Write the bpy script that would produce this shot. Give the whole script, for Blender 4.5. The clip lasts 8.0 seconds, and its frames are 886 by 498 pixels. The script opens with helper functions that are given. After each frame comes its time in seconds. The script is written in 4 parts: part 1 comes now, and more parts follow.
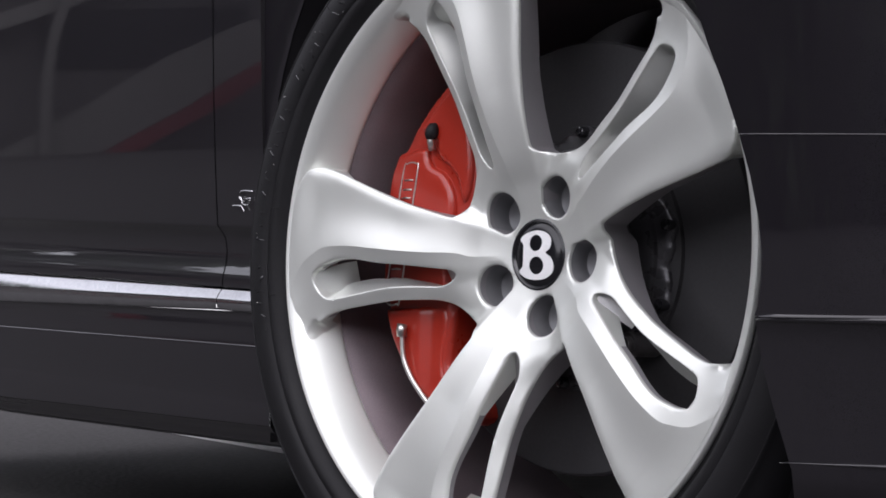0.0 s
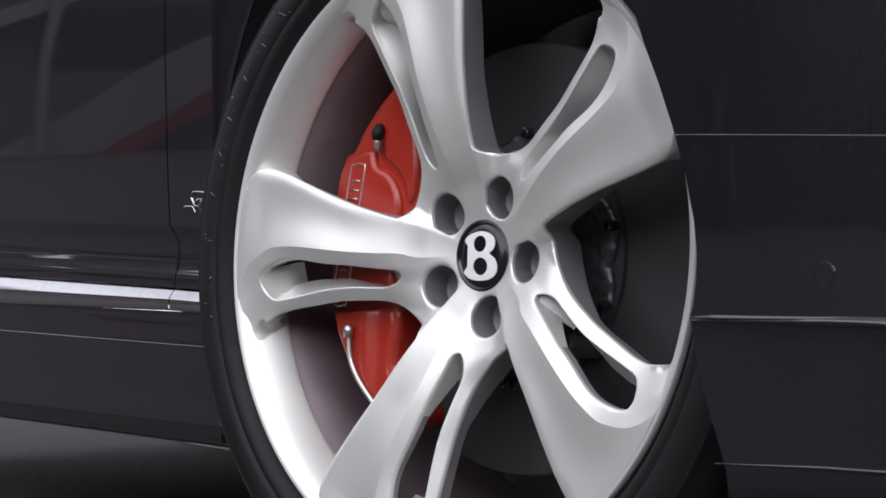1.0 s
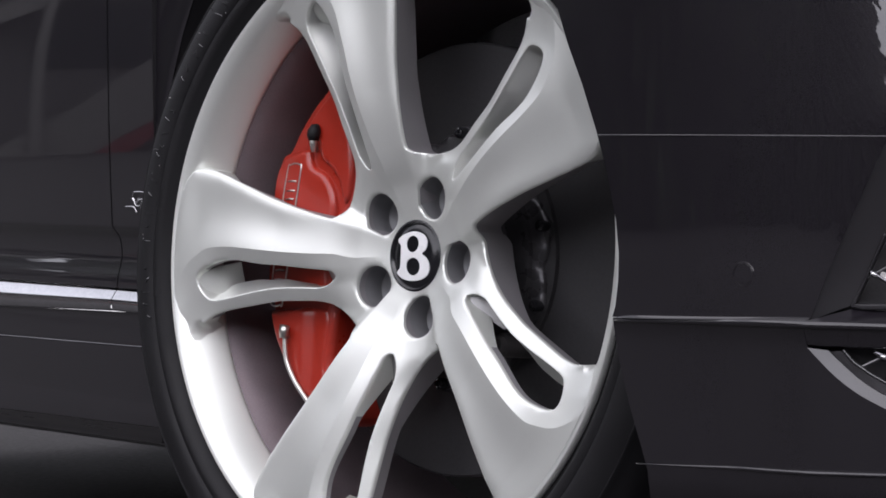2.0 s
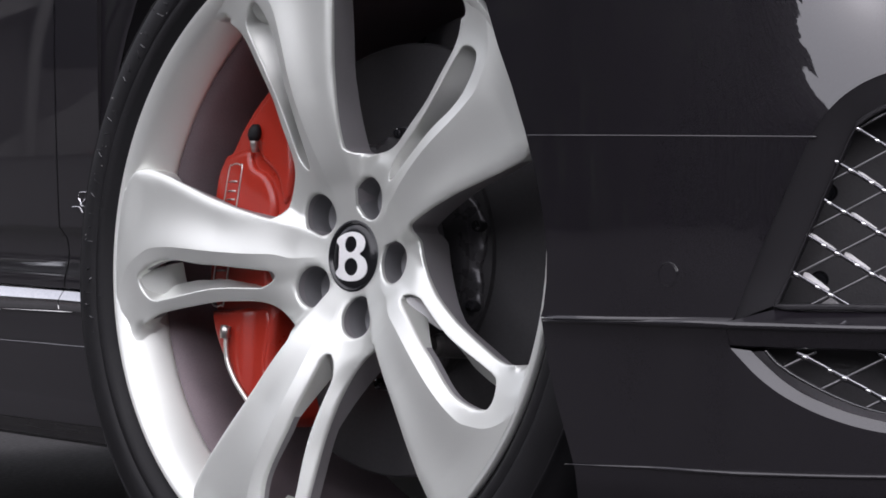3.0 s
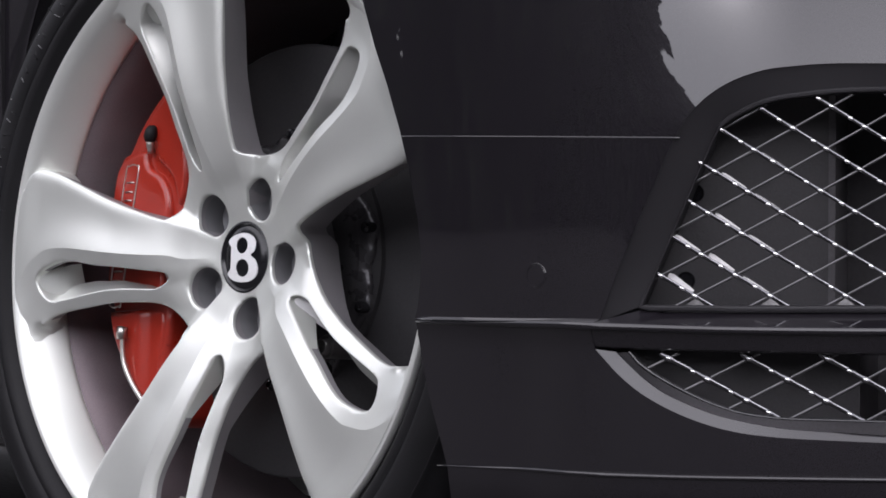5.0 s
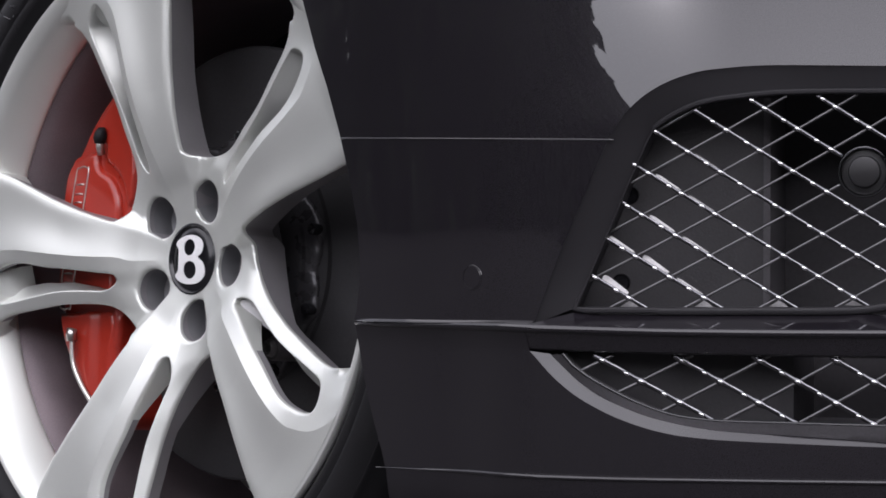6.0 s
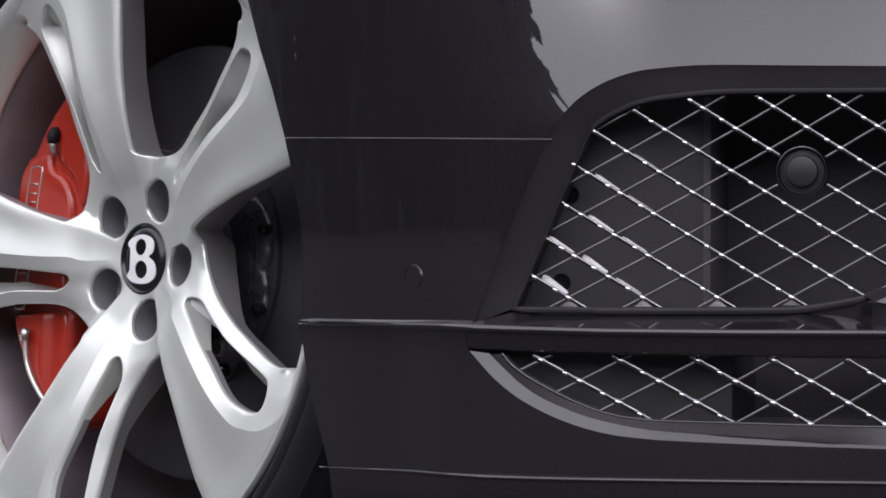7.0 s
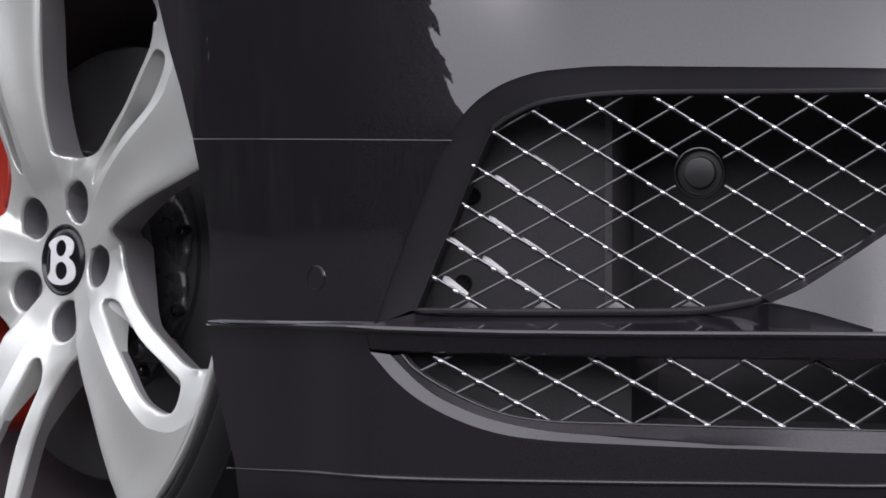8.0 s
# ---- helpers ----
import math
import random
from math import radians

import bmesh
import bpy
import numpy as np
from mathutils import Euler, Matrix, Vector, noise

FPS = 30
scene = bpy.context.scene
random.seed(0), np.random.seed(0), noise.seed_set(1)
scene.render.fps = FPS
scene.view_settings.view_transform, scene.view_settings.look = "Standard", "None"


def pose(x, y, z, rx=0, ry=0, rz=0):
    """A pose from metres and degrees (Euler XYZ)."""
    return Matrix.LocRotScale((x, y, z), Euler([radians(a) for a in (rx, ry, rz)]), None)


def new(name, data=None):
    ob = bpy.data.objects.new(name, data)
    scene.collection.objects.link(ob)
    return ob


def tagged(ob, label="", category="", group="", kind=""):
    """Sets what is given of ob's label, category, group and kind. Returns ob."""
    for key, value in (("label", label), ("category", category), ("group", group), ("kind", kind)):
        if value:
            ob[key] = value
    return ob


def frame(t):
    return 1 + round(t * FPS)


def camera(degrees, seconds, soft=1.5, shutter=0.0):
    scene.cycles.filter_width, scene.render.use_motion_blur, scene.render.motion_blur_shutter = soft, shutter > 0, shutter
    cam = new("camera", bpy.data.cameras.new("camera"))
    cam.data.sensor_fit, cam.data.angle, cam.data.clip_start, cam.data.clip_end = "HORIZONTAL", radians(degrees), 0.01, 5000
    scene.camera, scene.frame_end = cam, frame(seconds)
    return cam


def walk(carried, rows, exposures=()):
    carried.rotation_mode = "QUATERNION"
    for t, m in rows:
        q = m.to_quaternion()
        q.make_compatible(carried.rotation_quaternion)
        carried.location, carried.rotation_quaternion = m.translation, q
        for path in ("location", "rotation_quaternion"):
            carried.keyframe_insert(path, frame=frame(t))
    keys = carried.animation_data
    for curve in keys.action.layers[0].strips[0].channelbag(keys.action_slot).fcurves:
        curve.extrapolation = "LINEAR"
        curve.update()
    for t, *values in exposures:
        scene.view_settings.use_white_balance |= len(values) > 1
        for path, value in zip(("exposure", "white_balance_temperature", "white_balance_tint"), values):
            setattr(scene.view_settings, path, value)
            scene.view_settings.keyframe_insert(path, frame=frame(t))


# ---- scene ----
# World: x towards the car's nose, y into the car, z up; the ground below the front wheel's hub is the origin.
cam = camera(19.73, 8.0, 1.7)
HEADING = 56.0
START = Vector((1.8394, -1.3374, 0.4227))
ALONG = Vector((math.cos(radians(HEADING)), math.sin(radians(HEADING)), 0))
# seconds, metres along the slider, pitch
ROWS = [
    (0, 0.0000, -1.664),
    (0.5, 0.0254, -1.656),
    (1, 0.0500, -1.646),
    (1.5, 0.0800, -1.644),
    (3, 0.1656, -1.634),
    (3.5, 0.1925, -1.633),
    (4, 0.2208, -1.630),
    (4.5, 0.2407, -1.628),
    (6, 0.3099, -1.567),
    (6.5, 0.3293, -1.569),
    (7, 0.3534, -1.573),
    (7.5, 0.3852, -1.566),
    (8, 0.4248, -1.547),
]
walk(cam, [(t, pose(*(START + ALONG * s), 90 + p, 0, HEADING)) for t, s, p in ROWS])

from mathutils.geometry import delaunay_2d_cdt

# ---- world, sun, exposure ----
SUN_UP, SUN_TURN = 42.0, 110.0
world = bpy.data.worlds.new("overcast_sky")
scene.world = world
world.use_nodes = True
wn = world.node_tree.nodes
sky = wn.new("ShaderNodeTexSky")
sky.sky_type, sky.sun_disc = "NISHITA", False
sky.sun_elevation, sky.sun_rotation = radians(SUN_UP), radians(SUN_TURN)
sky.air_density, sky.dust_density, sky.ozone_density = 1.0, 1.1, 1.0
soft = wn.new("ShaderNodeHueSaturation")
soft.inputs["Saturation"].default_value = 0.12
world.node_tree.links.new(sky.outputs[0], soft.inputs["Color"])
world.node_tree.links.new(soft.outputs[0], wn["Background"].inputs[0])
wn["Background"].inputs[1].default_value = 0.11
sun = new("sun", bpy.data.lights.new("sun", "SUN"))
sun.data.energy, sun.data.angle, sun.data.color = 1.25, radians(178), (1.0, 0.98, 0.96)
sun.matrix_basis = Matrix.Translation((0, 0, 6)) @ Vector((math.sin(radians(SUN_TURN)) * math.cos(radians(SUN_UP)), math.cos(radians(SUN_TURN)) * math.cos(radians(SUN_UP)), math.sin(radians(SUN_UP)))).to_track_quat("Z", "Y").to_matrix().to_4x4()
scene.view_settings.exposure = 1.49
scene.view_settings.use_white_balance = True
scene.view_settings.white_balance_temperature, scene.view_settings.white_balance_tint = 6230, 18


# ---- materials ----
def material(name, colour, rough=0.5, metal=0.0, coat=0.0, grain=400.0, vary=0.08, stain=6.0, bump=0.0, rough_vary=0.06, ior=1.5, coat_rough=0.03, spec=0.5):
    """A surface with fine grain and broad wear in its colour, gloss and relief, at real size."""
    m = bpy.data.materials.new(name)
    m.use_nodes = True
    nt = m.node_tree
    b = nt.nodes["Principled BSDF"]
    b.inputs["Metallic"].default_value, b.inputs["IOR"].default_value = metal, ior
    b.inputs["Coat Weight"].default_value, b.inputs["Coat Roughness"].default_value = coat, coat_rough
    b.inputs["Specular IOR Level"].default_value = spec
    co = nt.nodes.new("ShaderNodeTexCoord")
    fine, broad = nt.nodes.new("ShaderNodeTexNoise"), nt.nodes.new("ShaderNodeTexNoise")
    for n, scale, detail in ((fine, grain, 3.0), (broad, stain, 5.0)):
        n.inputs["Scale"].default_value, n.inputs["Detail"].default_value = scale, detail
        nt.links.new(co.outputs["Object"], n.inputs["Vector"])
    mix = nt.nodes.new("ShaderNodeMath")
    mix.operation = "ADD"
    nt.links.new(fine.outputs[0], mix.inputs[0])
    nt.links.new(broad.outputs[0], mix.inputs[1])
    tone = nt.nodes.new("ShaderNodeMapRange")
    tone.inputs["From Min"].default_value, tone.inputs["From Max"].default_value = 0.6, 1.4
    tone.inputs["To Min"].default_value, tone.inputs["To Max"].default_value = 1 - vary, 1 + vary
    nt.links.new(mix.outputs[0], tone.inputs[0])
    scale = nt.nodes.new("ShaderNodeVectorMath")
    scale.operation = "SCALE"
    scale.inputs[0].default_value = colour
    nt.links.new(tone.outputs[0], scale.inputs["Scale"])
    nt.links.new(scale.outputs[0], b.inputs["Base Color"])
    gloss = nt.nodes.new("ShaderNodeMapRange")
    gloss.inputs["From Min"].default_value, gloss.inputs["From Max"].default_value = 0.3, 0.7
    gloss.inputs["To Min"].default_value, gloss.inputs["To Max"].default_value = max(rough - rough_vary, 0.01), rough + rough_vary
    nt.links.new(broad.outputs[0], gloss.inputs[0])
    nt.links.new(gloss.outputs[0], b.inputs["Roughness"])
    if bump:
        bp = nt.nodes.new("ShaderNodeBump")
        bp.inputs["Strength"].default_value, bp.inputs["Distance"].default_value = 1.0, bump
        nt.links.new(fine.outputs[0], bp.inputs["Height"])
        nt.links.new(bp.outputs[0], b.inputs["Normal"])
    return m


PAINT = material("black_car_paint", (0.0105, 0.0091, 0.0117), 0.35, 0.0, 1.0, 1500, 0.10, 5, 0, 0.03, 1.5, 0.02, 0.12)
PAINT.node_tree.nodes["Principled BSDF"].inputs["Coat IOR"].default_value = 1.63
SATIN = material("satin_black_plastic", (0.0205, 0.0195, 0.0215), 0.42, 0.0, 0.0, 900, 0.12, 12, 0.00004, 0.06, 1.5, 0.03, 0.22)
GLOSS = material("gloss_black_trim", (0.012, 0.012, 0.014), 0.12, 0.0, 0.6, 700, 0.1, 10)
DUCT = material("grey_duct_plastic", (0.027, 0.0255, 0.028), 0.6, 0.0, 0.0, 500, 0.2, 25, 0.0002)
DARK = material("dark_plastic_lining", (0.080, 0.076, 0.082), 0.75, 0.0, 0.0, 500, 0.2, 15, 0.0002)
SILVER = material("silver_wheel_paint", (0.69, 0.705, 0.67), 0.37, 0.58, 0.10, 2600, 0.05, 9, 0.000006, 0.05, 1.5, 0.10)
CAST = material("grey_cast_alloy", (0.22, 0.22, 0.23), 0.5, 0.5, 0.0, 1200, 0.1, 40)
# darker silver for deep flanks: brake dust and shade together in the colour
DUST_SHADE = material("silver_dust_and_shade", (0.25, 0.238, 0.248), 0.5, 0.4, 0.0, 1500, 0.12, 25)
FLOOR_SHADE = material("shaded_floor_silver", (0.44, 0.435, 0.435), 0.42, 0.5, 0.0, 900, 0.12, 40)
DUCT_GLINT = material("grey_duct_glint", (0.27, 0.265, 0.265), 0.40, 0.6, 0.0, 700, 0.3, 90)
BARREL = material("grey_brake_dusted_barrel", (0.20, 0.166, 0.178), 0.5, 0.4, 0.0, 900, 0.2, 18)
RUBBER = material("black_tyre_rubber", (0.0095, 0.0092, 0.0102), 0.6, 0.0, 0.0, 900, 0.25, 22, 0.00016, 0.08, 1.5, 0.03, 0.2)
RED = material("red_caliper_enamel", (0.34, 0.022, 0.010), 0.33, 0.0, 0.3, 700, 0.08, 30, 0.00004, 0.06, 1.5, 0.15)
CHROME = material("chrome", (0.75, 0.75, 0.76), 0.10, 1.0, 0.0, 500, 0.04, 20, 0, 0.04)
BRIGHTSTRIP = material("weathered_chrome", (0.56, 0.56, 0.575), 0.15, 1.0, 0.0, 260, 0.12, 35, 0.00003, 0.07)
DULLWIRE = material("dull_grey_wire", (0.17, 0.167, 0.172), 0.38, 1.0, 0.0, 800, 0.12, 60)
SENSORBLACK = material("satin_sensor_plastic", (0.011, 0.0105, 0.0115), 0.48, 0.0, 0.0, 900, 0.1, 30)
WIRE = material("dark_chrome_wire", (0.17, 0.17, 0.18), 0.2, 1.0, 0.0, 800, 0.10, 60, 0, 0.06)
BELL = material("dark_polished_alloy", (0.060, 0.058, 0.062), 0.30, 0.45, 0.0, 600, 0.2, 60)
GUNMETAL = material("worn_dark_steel", (0.16, 0.155, 0.155), 0.4, 0.7, 0.0, 900, 0.2, 80)
STEEL = material("zinc_plated_steel", (0.55, 0.53, 0.50), 0.35, 1.0, 0.0, 900, 0.12, 60)
COOLER = material("dusty_black_cooler", (0.040, 0.0375, 0.0415), 0.6, 0.2, 0.0, 300, 0.2, 30)
FELT = material("grey_arch_felt", (0.32, 0.31, 0.325), 0.9, 0.0, 0.0, 700, 0.2, 20, 0.0003)
IRON = material("dark_brake_disc", (0.030, 0.029, 0.031), 0.6, 0.2, 0.0, 300, 0.2, 30)
WHITE = material("white_enamel", (0.80, 0.80, 0.80), 0.3, 0.0, 0.4, 500, 0.02, 20)
CAPBLACK = material("black_enamel", (0.008, 0.008, 0.010), 0.22, 0.0, 0.15, 500, 0.1, 20)
ASPHALT = material("asphalt", (0.050, 0.0485, 0.0485), 0.9, 0.0, 0.0, 90, 0.35, 0.35, 0.003, 0.06, 1.5, 0.03, 0.1)
CONCRETE = material("light_concrete", (0.70, 0.69, 0.68), 0.9, 0.0, 0.0, 60, 0.12, 0.8, 0.002)
PLASTER = material("white_plaster", (0.15, 0.146, 0.142), 0.9, 0.0, 0.0, 60, 0.06, 0.6, 0.001)
DARKWALL = material("dark_rendered_wall", (0.085, 0.081, 0.082), 0.9, 0.0, 0.0, 60, 0.15, 0.6, 0.001)
BAND = material("red_painted_band", (0.16, 0.02, 0.028), 0.5, 0.0, 0.0, 60, 0.1, 1.0)
GLASS = material("dark_window_glass", (0.02, 0.022, 0.025), 0.06, 0.0, 0.0, 20, 0.1, 1.0)
LEAF = material("dark_leaves", (0.032, 0.042, 0.026), 0.8, 0.0, 0.0, 12, 0.2, 0.4, 0, 0.05, 1.4, 0.03, 0.2)
BARK = material("bark", (0.06, 0.05, 0.04), 0.9, 0.0, 0.0, 30, 0.3, 3.0)


# ---- building helpers ----
def mesh_of(name, verts, faces, mat, sleek=True):
    me = bpy.data.meshes.new(name)
    me.from_pydata([tuple(v) for v in verts], [], [tuple(f) for f in faces])
    me.materials.append(mat)
    me.update()
    if sleek:
        me.shade_smooth()
    return me


def part(name, data, parent, label="", m=None):
    """Links a mesh as one object under a thing or under a part."""
    ob = new(name, data)
    ob.parent = parent
    if m is not None:
        ob.matrix_basis = m
    if label:
        ob["label"] = label
    return ob


def crease(me, degrees=35):
    """Smooth shading that keeps edges sharper than that many degrees."""
    bm = bmesh.new()
    bm.from_mesh(me)
    for e in bm.edges:
        e.smooth = len(e.link_faces) != 2 or e.calc_face_angle(0) < radians(degrees)
    bm.to_mesh(me)
    bm.free()
    return me


def outward(me):
    bm = bmesh.new()
    bm.from_mesh(me)
    bmesh.ops.recalc_face_normals(bm, faces=bm.faces)
    bm.to_mesh(me)
    bm.free()
    return me


def lathe(name, profile, mat, n=144, shut=False):
    """Turns a chain of (radius, height) round the z axis."""
    verts, faces, k = [], [], len(profile)
    for i in range(n):
        a = 2 * math.pi * i / n
        verts += [(r * math.cos(a), r * math.sin(a), d) for r, d in profile]
    for i in range(n):
        j = (i + 1) % n
        for q in range(k - 1 + shut):
            p = (q + 1) % k
            faces.append((i * k + q, j * k + q, j * k + p, i * k + p))
    return crease(outward(mesh_of(name, verts, faces, mat)), 40)


def tube(name, path, radius, mat, n=8, flat=1.0, taper=None):
    """A round bar along a chain of points, with closed ends."""
    pts = [Vector(p) for p in path]
    verts, faces = [], []
    for i, p in enumerate(pts):
        t = (pts[min(i + 1, len(pts) - 1)] - pts[max(i - 1, 0)]).normalized()
        a = t.cross(Vector((0, 0, 1)) if abs(t.z) < 0.9 else Vector((1, 0, 0))).normalized()
        b = t.cross(a)
        r = radius * (taper[i] if taper else 1)
        verts += [p + a * (r * math.cos(2 * math.pi * q / n)) + b * (r * flat * math.sin(2 * math.pi * q / n)) for q in range(n)]
    for i in range(len(pts) - 1):
        for q in range(n):
            faces.append((i * n + q, i * n + (q + 1) % n, (i + 1) * n + (q + 1) % n, (i + 1) * n + q))
    faces += [tuple(range(n))[::-1], tuple(range((len(pts) - 1) * n, len(pts) * n))]
    return outward(mesh_of(name, verts, faces, mat))


def inside(p, loop):
    """Which of the points p lie inside a closed loop."""
    x, y = p[:, 0], p[:, 1]
    hit = np.zeros(len(p), bool)
    for (x0, y0), (x1, y1) in zip(loop, np.roll(loop, -1, axis=0)):
        if y0 != y1:
            hit ^= ((y0 > y) != (y1 > y)) & (x < (x1 - x0) * (y - y0) / (y1 - y0) + x0)
    return hit


def away(p, a, b):
    """The distance of the points p from the nearest of the lines a to b."""
    best = np.full(len(p), 9.0)
    for u, v in zip(a, b):
        d = v - u
        t = np.clip(((p - u) @ d) / max(d @ d, 1e-12), 0, 1)
        best = np.minimum(best, np.hypot(*(p - u - t[:, None] * d).T))
    return best


def cut(loop, step):
    """A closed loop with its long sides cut into steps."""
    out = []
    for a, b in zip(loop, np.roll(loop, -1, axis=0)):
        n = max(1, int(np.hypot(*(b - a)) / step))
        out += [a + (b - a) * i / n for i in range(n)]
    return np.array(out)


def filled(outer, holes, step, rings=(), lines=()):
    """Fills a flat loop with holes by small triangles. Returns points, triangles and the loops' index ranges."""
    loops = [np.array(l) for l in (outer, *holes)]
    points, edges, spans = [], [], []
    for l in loops:
        k = len(points)
        points += list(l)
        edges += [(k + i, k + (i + 1) % len(l)) for i in range(len(l))]
        spans.append((k, len(l)))
    for l in lines:
        k = len(points)
        points += list(np.array(l))
        edges += [(k + i, k + i + 1) for i in range(len(l) - 1)]
    a = np.concatenate(loops)
    b = np.concatenate([np.roll(l, -1, axis=0) for l in loops])
    lo, hi = loops[0].min(axis=0), loops[0].max(axis=0)
    grid = np.array([(x + (j % 2) * step / 2, y) for j, y in enumerate(np.arange(lo[1], hi[1], step * 0.866)) for x in np.arange(lo[0], hi[0], step)])

    def within(p):
        ok = inside(p, loops[0])
        for l in loops[1:]:
            ok &= ~inside(p, l)
        return ok
    grid = grid[within(grid)]
    grid = grid[away(grid, a, b) > max([step * 0.5, *[r * 1.4 for r in rings]])]
    for l in lines:
        grid = grid[away(grid, np.array(l[:-1]), np.array(l[1:])) > step * 0.45]
    more = []
    for r in rings:
        t = b - a
        n = np.stack([-t[:, 1], t[:, 0]], 1) / np.maximum(np.hypot(*t.T), 1e-9)[:, None]
        for side in (r, -r):
            c = (a + b) / 2 + n * side
            c = c[within(c)]
            more.append(c[away(c, a, b) > r * 0.93])
    points = points + [p for c in more for p in c] + list(grid)
    from_cdt = delaunay_2d_cdt([Vector(p) for p in points], edges, [], 0, 1e-7)
    v2, tris = np.array([tuple(v) for v in from_cdt[0]]), [t for t in from_cdt[2]]
    mid = np.array([v2[list(t)].mean(axis=0) for t in tris])
    keep = within(mid)
    return v2, [t for t, k in zip(tris, keep) if k], (a, b)


def rim_edges(tris):
    """The edges that belong to one triangle only, in its sense."""
    seen = {}
    for t in tris:
        for i in range(len(t)):
            u, v = t[i], t[(i + 1) % len(t)]
            if (v, u) in seen:
                del seen[(v, u)]
            else:
                seen[(u, v)] = 1
    return list(seen)


def plate(name, loop, depth, thick, round_, mat, step=0.006, holes=(), back=True):
    """A plate cut along a loop, with its front at height depth(x, y), rounded front edges and thick metres of depth."""
    loop = cut(np.array(loop, float), step * 0.7)
    holes = [cut(np.array(h, float), step * 0.7) for h in holes]
    v2, tris, (a, b) = filled(loop, holes, step, (round_ * 0.25, round_ * 0.6, round_) if round_ else ())
    q = away(v2, a, b)
    z = np.array([depth(x, y) for x, y in v2])
    if round_:
        w = np.clip(1 - q / round_, 0, 1)
        z = z - round_ * (1 - np.sqrt(np.maximum(1 - w * w, 0)))
    verts = [(x, y, d) for (x, y), d in zip(v2, z)]
    faces = [tuple(t) for t in tris]
    k = len(verts)
    verts += [(x, y, d - thick) for (x, y), d in zip(v2, z)]
    for u, v in rim_edges(tris):
        faces.append((v, u, u + k, v + k))
    if back:
        faces += [tuple(i + k for i in t[::-1]) for t in tris]
    return crease(outward(mesh_of(name, verts, faces, mat)), 50)


def box(name, size, mat, bevel=0.0):
    bm = bmesh.new()
    bmesh.ops.create_cube(bm, size=1, matrix=Matrix.Diagonal((*size, 1)))
    if bevel:
        bmesh.ops.bevel(bm, geom=bm.edges[:], offset=bevel, segments=2, affect="EDGES")
    me = bpy.data.meshes.new(name)
    bm.to_mesh(me)
    bm.free()
    me.materials.append(mat)
    return me


def polar(r, degrees):
    """A place on the wheel's face; degrees run clockwise as seen from outside."""
    return (r * math.cos(radians(degrees)), -r * math.sin(radians(degrees)))

PLAN = [(0.15, -0.0385), (0.24, -0.039), (0.318, -0.0375), (0.36, -0.035), (0.41, -0.0285), (0.46, -0.0165), (0.51, 0.0), (0.555, 0.021), (0.60, 0.050), (0.65, 0.092), (0.70, 0.1365), (0.75, 0.182), (0.80, 0.232), (0.845, 0.287), (0.885, 0.352), (0.92, 0.43), (0.945, 0.52), (0.962, 0.63), (0.97, 0.75), (0.972, 0.90)]


def smooth_chain(points, steps=8):
    """A chain of points drawn smoothly through those given."""
    out = []
    for i in range(len(points) - 1):
        p0, p1, p2, p3 = (np.array(points[min(max(j, 0), len(points) - 1)], float) for j in (i - 1, i, i + 1, i + 2))
        for k in range(steps):
            t = k / steps
            out.append(0.5 * (2 * p1 + (p2 - p0) * t + (2 * p0 - 5 * p1 + 4 * p2 - p3) * t * t + (3 * p1 - p0 - 3 * p2 + p3) * t ** 3))
    out.append(np.array(points[-1], float))
    return np.array(out)


CHAIN = smooth_chain(PLAN)
RUN = np.concatenate([[0], np.cumsum(np.hypot(*np.diff(CHAIN, axis=0).T))])
RUN -= RUN[16]  # s is nought at the wheel arch


def skin(s, z, inset=0.0):
    """A place on the bumper: s metres along its plan from the wheel arch, z up, inset metres behind the skin."""
    x, y = np.interp(s, RUN, CHAIN[:, 0]), np.interp(s, RUN, CHAIN[:, 1])
    e = 0.004
    dx = np.interp(s + e, RUN, CHAIN[:, 0]) - np.interp(s - e, RUN, CHAIN[:, 0])
    dy = np.interp(s + e, RUN, CHAIN[:, 1]) - np.interp(s - e, RUN, CHAIN[:, 1])
    n = math.hypot(dx, dy)
    turn = min(max((s - 0.205) / 0.15, 0), 1)
    rise = max(z - 0.450, 0)
    lean = inset + (6 * min(rise, 0.022) ** 2 + 0.26 * max(rise - 0.022, 0) + 1.5 * max(rise - 0.022, 0) ** 2) * turn * turn * (3 - 2 * turn)
    swell = min(max((s - 0.47) / 0.10, 0), 1)
    lean -= 0.38 * min(max(0.420 - z, 0), 0.105) * swell * swell * (3 - 2 * swell)
    return Vector((x - dy / n * lean, y + dx / n * lean, z))


# ---- the car ----
car = tagged(new("car"), "black car with a silver alloy wheel and mesh grilles", "car")

# ---- front wheel, steered a little to the far side ----
AXLE = Matrix(((0.98074, -0.03429, 0.19229, 0), (0.19425, 0.06806, -0.97859, 0), (0.02047, 0.99709, 0.07341, 0.352), (0, 0, 0, 1)))
CONE = [(0.2480, -0.012), (0.2565, 0.0), (0.2600, 0.0060), (0.2640, 0.0170), (0.2680, 0.0262), (0.2712, 0.0328), (0.2735, 0.0358), (0.2757, 0.0378), (0.2795, 0.0402)]


def cone(r):
    return float(np.interp(r, [c[0] for c in CONE], [c[1] for c in CONE]))


